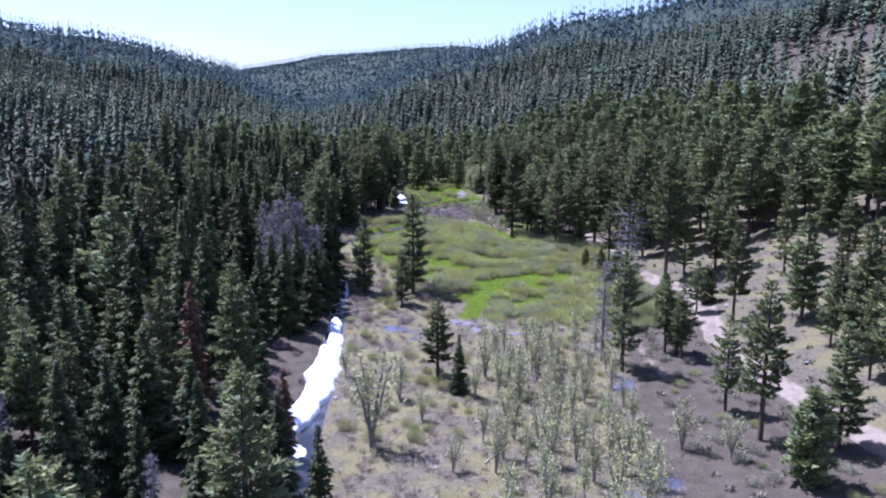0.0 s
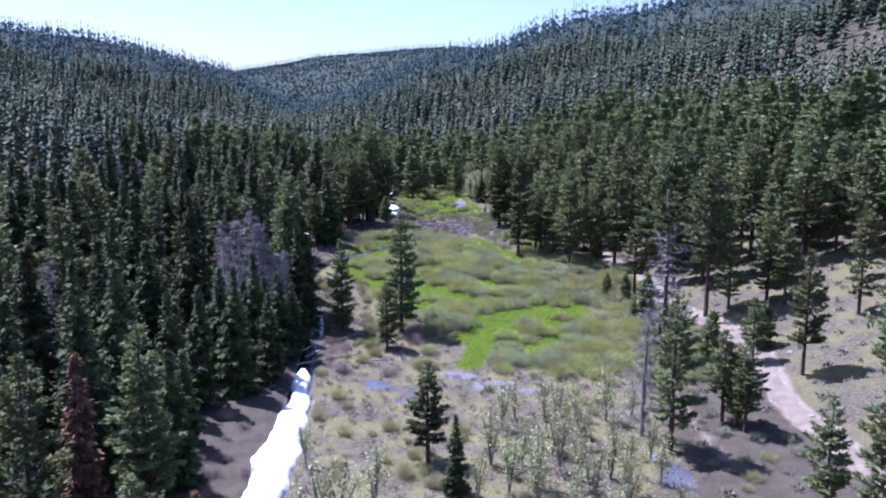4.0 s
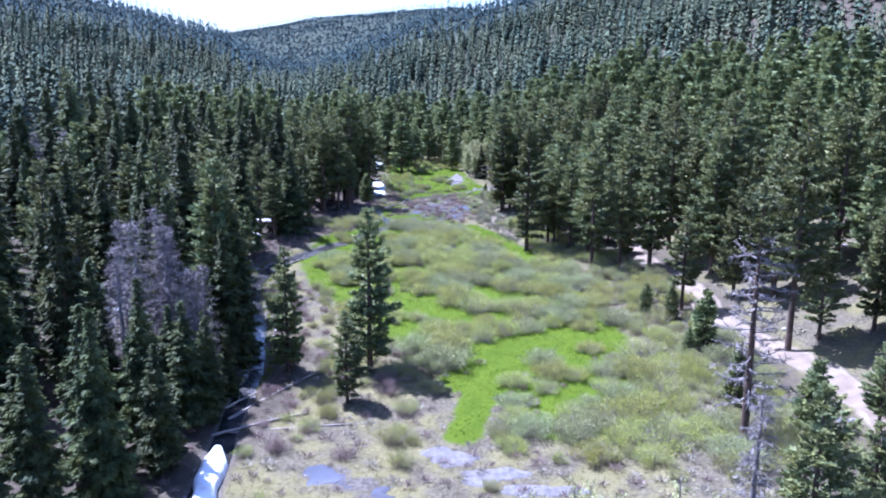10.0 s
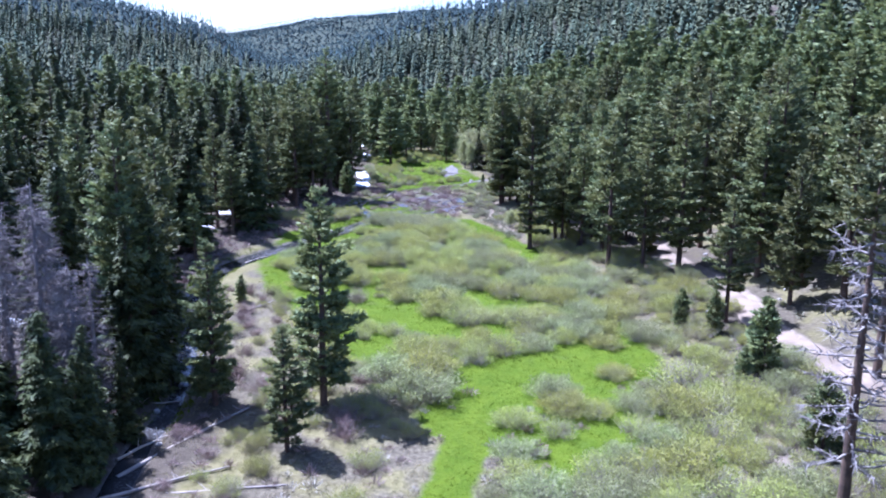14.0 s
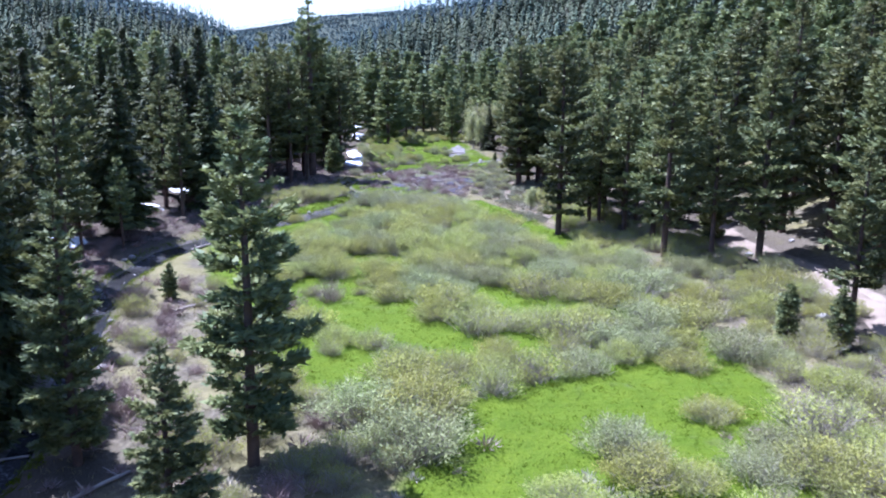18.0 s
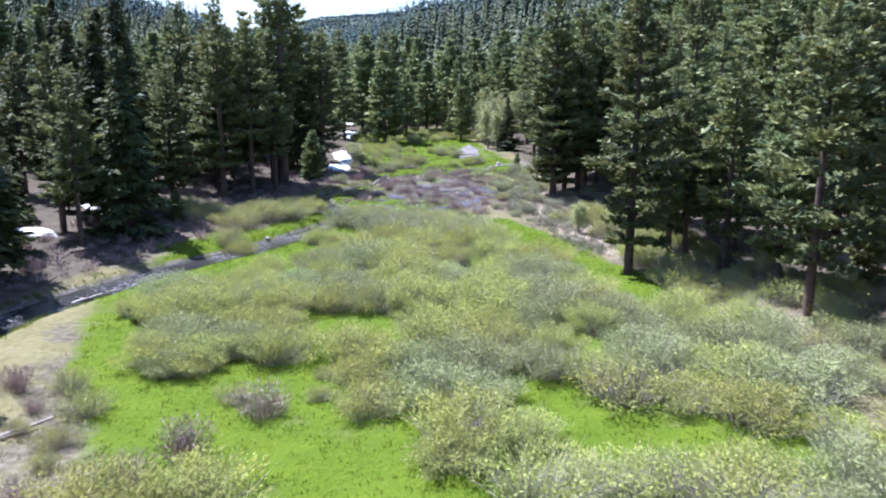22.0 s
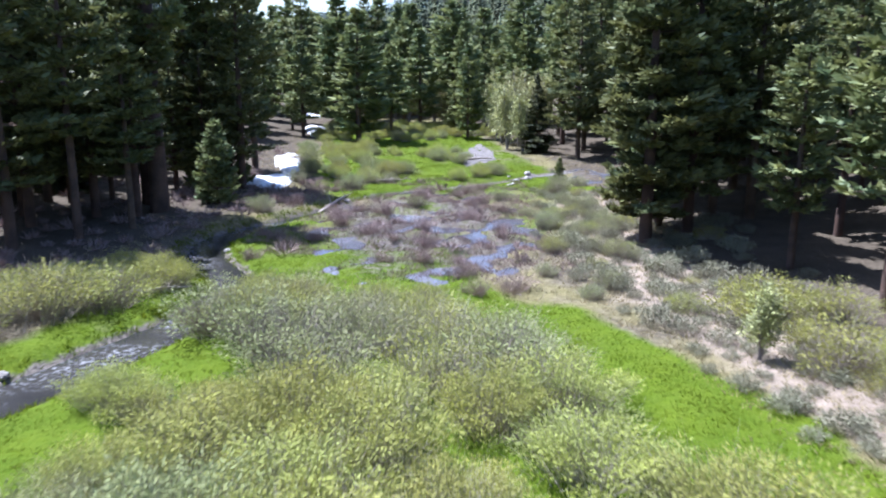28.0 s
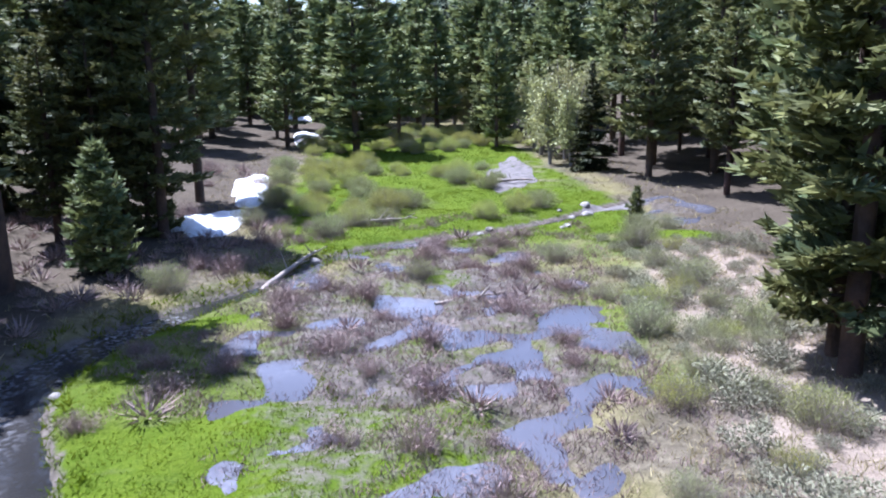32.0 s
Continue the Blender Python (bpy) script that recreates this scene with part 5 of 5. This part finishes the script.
# ---- snow, logs, pools, stones ----
def snow_patch(x, y, rx, ry, turn, seed, high=0.28):
    """A melting snow bank: an uneven dome with a scalloped rim."""
    r = np.random.RandomState(seed)
    ph = r.rand(4) * 6.28
    V, F, rings, seg = [], [], 7, 40
    for i in range(rings + 1):
        s = i / rings
        for k in range(seg):
            a = 2 * math.pi * k / seg
            w = 1 + 0.16 * math.sin(2 * a + ph[0]) + 0.10 * math.sin(3 * a + ph[1]) + 0.07 * math.sin(7 * a + ph[2]) + 0.04 * math.sin(13 * a + ph[3])
            px, py = math.cos(a) * rx * w * s, math.sin(a) * ry * w * s
            V.append((px, py, s))
    c, sn = math.cos(radians(turn)), math.sin(radians(turn))
    V = np.array(V)
    X, Y = x + V[:, 0] * c - V[:, 1] * sn, y + V[:, 0] * sn + V[:, 1] * c
    bump = smooth_noise(X, Y, 0.8, seed) * 0.12 + smooth_noise(X, Y, 0.3, seed + 1) * 0.04
    Z = ground_z(X, Y) + (high * (1 - V[:, 2] ** 3) + bump) * (V[:, 2] < 0.99) - 0.06 * (V[:, 2] > 0.99)
    for i in range(rings):
        for k in range(seg):
            F.append((i * seg + k, i * seg + (k + 1) % seg, (i + 1) * seg + (k + 1) % seg, (i + 1) * seg + k))
    o = new("snow_patch", mesh_of("snow_patch", np.stack([X - x, Y - y, Z], 1), F, SNOW, True))
    o.location = (x, y, 0)
    return tagged(o, "melting patch of old white snow on the shaded bank", "snow", "snow patches")


for k, p in enumerate([(-13.1, 64.7, 0.8, 1.8, 20), (-8.3, 199, 1.5, 2.9, -18), (-8.7, 208, 1.2, 4.4, 8), (-9.8, 232.3, 1.5, 4.8, 12), (-7.8, 203.8, 0.7, 1.0, 0), (-31, 100, 0.9, 2.4, 30), (-23, 88, 0.8, 2.2, 60),
                       (-27, 150, 1.2, 3, 60), (-25, 163, 0.8, 2.0, 80), (-21, 76, 0.7, 1.6, 0), (-29, 128, 0.8, 2.5, 70), (-24, 172, 0.6, 1.6, 50), (-14.4, 252.9, 1.4, 4, 60)]):
    snow_patch(*p, 300 + k)


def snow_bank():
    """The long strip of snow that bridges the stream at the edge of the wood."""
    line = along([(-14.2, 66.0), (-13.9, 70.5), (-13.0, 77.5), (-13.2, 86.0), (-13.0, 93.0), (-13.7, 98.5), (-13.9, 102.0)], 0.3)
    n, cross = len(line), 14
    y = line[:, 1]
    half = np.interp(y, [66.0, 70.0, 76.0, 82.0, 87.5, 93.0, 97.0, 100.0, 102.0], [0.5, 1.1, 1.35, 1.6, 1.5, 0.95, 0.75, 0.85, 0.3])
    us = np.linspace(-1, 1, cross + 1)
    rim_a = 0.8 + 0.45 * smooth_noise(y, y * 0, 1.6, 31) + 0.15 * smooth_noise(y, y * 0, 0.5, 33)
    rim_b = 0.75 + 0.5 * smooth_noise(y, y * 0 + 9, 1.9, 32) + 0.15 * smooth_noise(y, y * 0, 0.6, 34)
    X = line[:, :1] + half[:, None] * us[None] * np.where(us[None] < 0, rim_a[:, None], rim_b[:, None])
    Y = np.repeat(y[:, None], cross + 1, 1)
    dome = (1 - np.abs(us[None]) ** 4) * (0.46 + 0.10 * smooth_noise(X, Y, 1.6, 35))
    Z = terrain(X, Y) - 0.16 + dome + 0.03 * smooth_noise(X, Y, 0.5, 36)
    Z[:, 0] -= 0.35
    Z[:, -1] -= 0.35
    o = new("snow_bank", mesh_of("snow_bank", np.stack([X, Y, Z], -1).reshape(-1, 3), grid_faces(cross + 1, n), SNOW, True))
    tagged(o, "long bank of bright old snow over the stream", "snow")


snow_bank()


def fallen_log(a, b, radius, seed, lift=0.12, mat=None, branches=4, label="bleached fallen log lying across the bank"):
    """A weathered trunk between two ground points, with broken branch stubs."""
    r = np.random.RandomState(seed)
    A = np.array([*a, ground_z(*a) + lift])
    Bp = np.array([*b, ground_z(*b) + lift])
    us = np.linspace(0, 1, 9)
    pts = A + (Bp - A) * us[:, None] + np.column_stack([np.zeros(9), np.zeros(9), np.sin(us * 3.14) * 0.05 + r.normal(0, 0.015, 9)])
    rad = radius * (1 - 0.55 * us) * r.uniform(0.93, 1.07, 9)
    v, f = tube(pts - A, rad, 9)
    root = tagged(new("fallen_log", mesh_of("fallen_log", v, f, mat or LOG, True)), label, "log", "fallen logs")
    root.location = A
    for k in range(branches):
        u = r.uniform(0.25, 0.95)
        c = (Bp - A) * u
        d = r.normal(0, 1, 3)
        d[2] = abs(d[2]) * 0.7 + 0.1
        d /= np.linalg.norm(d)
        s = new("branch_stub", mesh_of("branch_stub", *tube([c, c + d * 0.3, c + d * r.uniform(0.45, 0.9)], [0.045, 0.03, 0.012], 5), mat or LOG, True))
        s.parent = root
    return root


LOGS = [((-14.5, 107.3), (-9.1, 115.1), 0.17), ((-14.9, 104.2), (-8.7, 108.2), 0.14), ((-14.0, 105.2), (-5.2, 106.2), 0.15), ((-15.0, 108.8), (-13.0, 111.3), 0.12), ((-3.8, 189.4), (-2.6, 193.8), 0.15), ((5.2, 209.8), (7.6, 210.1), 0.14),
        ((-16.9, 150.9), (-14.9, 152.4), 0.13), ((-8.5, 172.2), (-6.4, 173.5), 0.10), ((6.2, 61.2), (6.5, 58.1), 0.10), ((7.8, 60.3), (9.5, 58.3), 0.09), ((3.7, 60.0), (6.1, 61.5), 0.09), ((7.9, 65.7), (9.5, 64.8), 0.10),
        ((10.5, 61.8), (12.8, 63.4), 0.08), ((1.7, 61.4), (3.0, 63.7), 0.08), ((-17.8, 113.7), (-13.7, 116.6), 0.13), ((-13.3, 133.9), (-10.5, 138), 0.10), ((-21, 164), (-16.7, 167.2), 0.14), ((2.4, 186.8), (4.7, 187.8), 0.07), ((-1.8, 198.8), (1.2, 199.9), 0.07)]
for k, (a, b, rad) in enumerate(LOGS):
    fallen_log(a, b, rad * 0.8, 400 + k)


def pool(x, y, rx, ry, seed):
    """Standing water: a level sheet with an irregular rim, let into the ground."""
    r = np.random.RandomState(seed)
    ph, seg = r.rand(3) * 6.28, 36
    a = np.linspace(0, 2 * math.pi, seg, endpoint=False)
    w = (1.9 if y > 150 else 1.35) * (1 + 0.26 * np.sin(2 * a + ph[0]) + 0.2 * np.sin(3 * a + ph[1]) + 0.14 * np.sin(5 * a + ph[2]))
    X, Y = x + np.cos(a) * rx * w, y + np.sin(a) * ry * w
    rings = (0.0, 0.3, 0.55, 0.75, 0.9, 1.0)
    V = np.concatenate([np.stack([(X - x) * s, (Y - y) * s, terrain(x + (X - x) * s, y + (Y - y) * s) + (0.0 if y > 150 else -0.05) - 0.16 * (s == 1.0)], 1) for s in rings])
    F = [(i * seg + k, i * seg + (k + 1) % seg, (i + 1) * seg + (k + 1) % seg, (i + 1) * seg + k) for i in range(len(rings) - 1) for k in range(seg)]
    o = new("pool", mesh_of("pool", V, F, POOL, True))
    o.location = (x, y, 0)
    tagged(o, "shallow pool of standing water among brush", "water", kind="structure")


def marsh_water():
    """One sheet of clear shallow water, out of which the marsh's hummocks rise."""
    xs, ys = np.arange(-5.2, 9.6, 0.4), np.arange(171, 198.5, 0.4)
    X, Y = (g.ravel() for g in np.meshgrid(xs, ys))
    Z = terrain(X, Y) - 0.015 - 0.6 * (1 - np.clip(marsh(X, Y) * 2.5, 0, 1))
    o = new("marsh_water", mesh_of("marsh_water", np.stack([X, Y, Z], 1), grid_faces(len(xs), len(ys)), POOL, True))
    tagged(o, "thin film of pale reflecting water between sedge hummocks", "water", kind="structure")


marsh_water()
for k, (x, y, rx, ry) in enumerate(POOLS):
    pool(x, y, rx * 0.95, ry * 0.95, 500 + k)


def stone_mesh(seed):
    r = np.random.RandomState(seed)
    bm = bmesh.new()
    bmesh.ops.create_icosphere(bm, subdivisions=2, radius=1)
    for v in bm.verts:
        n = noise.noise(v.co * 1.3 + Vector((seed * 3.1, 0, 0))) * 0.35
        v.co = v.co * (1 + n)
        v.co.z *= 0.62
    me = bpy.data.meshes.new("stone")
    bm.to_mesh(me)
    bm.free()
    me.materials.append(STONE)
    return me


def gravel_bar(x, y, rx, ry, seed):
    """A low bank of pale washed gravel beside the upper stream."""
    r = np.random.RandomState(seed)
    ph, seg = r.rand(3) * 6.28, 40
    a = np.linspace(0, 2 * math.pi, seg, endpoint=False)
    w = 1 + 0.2 * np.sin(2 * a + ph[0]) + 0.14 * np.sin(3 * a + ph[1]) + 0.1 * np.sin(7 * a + ph[2])
    X, Y = np.cos(a) * rx * w, np.sin(a) * ry * w
    rings = (0.0, 0.25, 0.5, 0.75, 0.9, 1.0)
    V = np.concatenate([np.stack([X * s, Y * s, ground_z(x + X * s, y + Y * s) + 0.04 * (1 - s ** 2) - 0.08 * (s == 1.0) + 0.03], 1) for s in rings])
    F = [(i * seg + k, i * seg + (k + 1) % seg, (i + 1) * seg + (k + 1) % seg, (i + 1) * seg + k) for i in range(len(rings) - 1) for k in range(seg)]
    o = new("gravel_bar", mesh_of("gravel_bar", V, F, GRAVEL, True))
    o.location = (x, y, 0)
    tagged(o, "pale grey washed gravel beside the stream", "gravel", kind="structure")


gravel_bar(6.6, 213.5, 1.5, 6.5, 600)
gravel_bar(11.2, 203.0, 1.6, 1.2, 601)
gravel_bar(1.8, 101.0, 1.8, 1.5, 602)
gravel_bar(4.4, 98.4, 2.1, 1.3, 603)
gravel_bar(7.4, 96.4, 2.5, 0.9, 604)
stones = [stone_mesh(k) for k in range(3)]
rs = np.random.RandomState(77)
for k in range(120):
    if k < 70:
        i = rs.randint(5, len(STREAM_LINE) - 5)
        x, y = STREAM_LINE[i] + rs.normal(0, 0.9, 2)
        s = rs.uniform(0.10, 0.30)
    else:
        x, y = rs.uniform(26, 50), rs.uniform(60, 160)
        s = rs.uniform(0.12, 0.4)
    o = tagged(new("stone", stones[k % 3]), "rounded grey stone half sunk in the ground", "stone", "stones")
    o.matrix_basis = pose(x, y, ground_z(x, y) + s * 0.15, 0, 0, rs.rand() * 360)
    o.scale = (s, s * rs.uniform(0.7, 1.1), s)


def tufts(name, label, mat, places, blades_each, length, seed, lean=0.45, width=0.05):
    """Tufts of grass blades, joined."""
    r = np.random.RandomState(seed)
    P = np.repeat(np.array(places), blades_each, 0) + r.normal(0, 0.10, (len(places) * blades_each, 2))
    z = ground_z(P[:, 0], P[:, 1])
    w = np.column_stack([r.normal(0, lean, (len(P), 2)), np.ones(len(P))])
    w /= np.linalg.norm(w, axis=1)[:, None]
    ln = r.uniform(*length, len(P))
    V = blades(np.column_stack([P, z - 0.02]), w, ln, np.full(len(P), width) * r.uniform(0.7, 1.3, len(P)), r, 0.1)
    tagged(new(name, mesh_of(name, V, tri_faces(len(V)), mat)), label, "grass", kind="stuff")


rg = np.random.RandomState(88)
T = np.column_stack([rg.uniform(-17, 20, 90000), rg.uniform(99, 236, 90000)])
m = green_mask(T[:, 0], T[:, 1])
ok = (m > 0.55) & (gap_to(STREAM_LINE, T[:, 0], T[:, 1]) > stream_half(T[:, 1]) + 0.4)
late = (T[:, 1] > 155) & (T[:, 1] < 208)
tufts("meadow_grass", "fresh bright green meadow grass", GRASS, T[ok & ~late][:16000], 5, (0.06, 0.16), 89, 0.7, 0.05)
near_lawn = np.repeat(T[ok & late], 3, 0)
near_lawn = near_lawn + rg.normal(0, 0.25, near_lawn.shape)
tufts("lawn_grass", "short bright green grass by the stream", GRASS, near_lawn[:22000], 5, (0.05, 0.15), 94, 0.7, 0.03)
T = np.column_stack([rg.uniform(-14, 30, 40000), rg.uniform(48, 228, 40000)])
m = green_mask(T[:, 0], T[:, 1])
ok = (m < 0.5) & (inside(T[:, 0], T[:, 1]) > -3) & (gap_to(STREAM_LINE, T[:, 0], T[:, 1]) > stream_half(T[:, 1]) + 0.4) & (gap_to(ROAD_LINE, T[:, 0], T[:, 1]) > 2)
tufts("dry_sedge", "dry straw-coloured sedge and old grass", SEDGE, T[ok][:11000], 5, (0.10, 0.32), 90, 0.6, 0.035)
T = np.column_stack([rg.uniform(-6, 9, 12000), rg.uniform(175, 201, 12000)])
ok = (lawn_mask(T[:, 0], T[:, 1]) < 0.5) & (gap_to(STREAM_LINE, T[:, 0], T[:, 1]) > 1.4) & (smooth_noise(T[:, 0], T[:, 1], 1.1, 15) > 0.45)
tufts("marsh_sedge", "old brown sedge standing in the marsh", RUSSET, T[ok][:6500], 6, (0.10, 0.34), 95, 0.6, 0.022)
k = np.column_stack([rg.uniform(-4, 8.5, 5200), rg.uniform(174, 196, 5200)])
k = k[(marsh(k[:, 0], k[:, 1]) > 0.3) & (lawn_mask(k[:, 0], k[:, 1]) < 0.6)]
tufts("pool_sedge", "brown sedge standing in the shallow water", RUSSET, k[:2600], 5, (0.12, 0.30), 97, 0.5, 0.02)
F2 = np.column_stack([rg.uniform(7, 17, 9000), rg.uniform(159, 194, 9000)])
ok = (F2[:, 0] > np.interp(F2[:, 1], [158.8, 169.9, 178.0, 195.9], [12.0, 9.0, 7.4, 8.8])) & (F2[:, 0] < meadow_right(F2[:, 1]) + 3)
tufts("straw_grass", "pale straw-coloured dry grass on the sandy flat", SEDGE, F2[ok][:4000], 6, (0.08, 0.24), 98, 0.7, 0.025)
T = STREAM_LINE[rg.randint(0, len(STREAM_LINE), 9000)]
T = T + rg.normal(0, 1, T.shape)
d = gap_to(STREAM_LINE, T[:, 0], T[:, 1]) - stream_half(T[:, 1])
ok = (d > -0.05) & (d < 0.7) & (T[:, 1] > 112) & (T[:, 1] < 195)
tufts("bank_grass", "long green grass hanging over the stream's banks", GRASS, T[ok][:3600], 7, (0.14, 0.36), 96, 0.8, 0.04)

def low_scrub(name, label, mat, places, size, each, seed, slim=0.6, up=0.4):
    """Small twiggy cushions, too many to count, joined."""
    r = np.random.RandomState(seed)
    P = np.repeat(np.array(places), each, 0)
    R = np.repeat(r.uniform(*size, len(places)), each)
    d = r.normal(size=(len(P), 3))
    d[:, 2] = np.abs(d[:, 2]) + up
    d /= np.linalg.norm(d, axis=1)[:, None]
    base = np.column_stack([P, ground_z(P[:, 0], P[:, 1])]) + d * R[:, None] * np.array([0.8, 0.8, 0.55]) * r.uniform(0.2, 1, (len(P), 1))
    V = blades(base, d, R * 0.5, R * 0.3 * slim, r, 0.0)
    tagged(new(name, mesh_of(name, V, tri_faces(len(V)), mat)), label, "scrub", kind="stuff")


# scrub on the open slopes and beside the track: too many to count
S = np.array(scatter(15000, 15, 150, 40, 300, 1.7, HERO_PLACES, 91))
edge_x = np.interp(S[:, 1], [40, 51.6, 102.7, 123.3, 143.9, 155.5, 164.4, 186.6], [15.5, 16.5, 21.0, 21.5, 20.7, 16.2, 12, 11])
S = S[(S[:, 0] > edge_x) & (gap_to(ROAD_LINE, S[:, 0], S[:, 1]) > 1.9) & (smooth_noise(S[:, 0], S[:, 1], 5, 93) > 0.22) & ((S[:, 1] < 170) | (S[:, 0] > 34))]
low_scrub("slope_scrub", "grey-green scrub scattered over the dry slope", SAGE, S, (0.3, 0.75), 26, 92, 1.0, 0.0)
low_scrub("brown_scrub", "low leafless brown twigs over the open flat", RUSSET, low_brown, (0.35, 0.8), 70, 94, 0.22)
low_scrub("pale_scrub", "low straw-coloured twigs over the open flat", STEM, low_pale, (0.35, 0.8), 60, 95, 0.25)
shelve(FINE + TWIGFINE + WILLOWS + TWIGGY + REDDISH + SAGES + ASPENS + COTTON)

shelve(PINES + FIRS + GREYS)
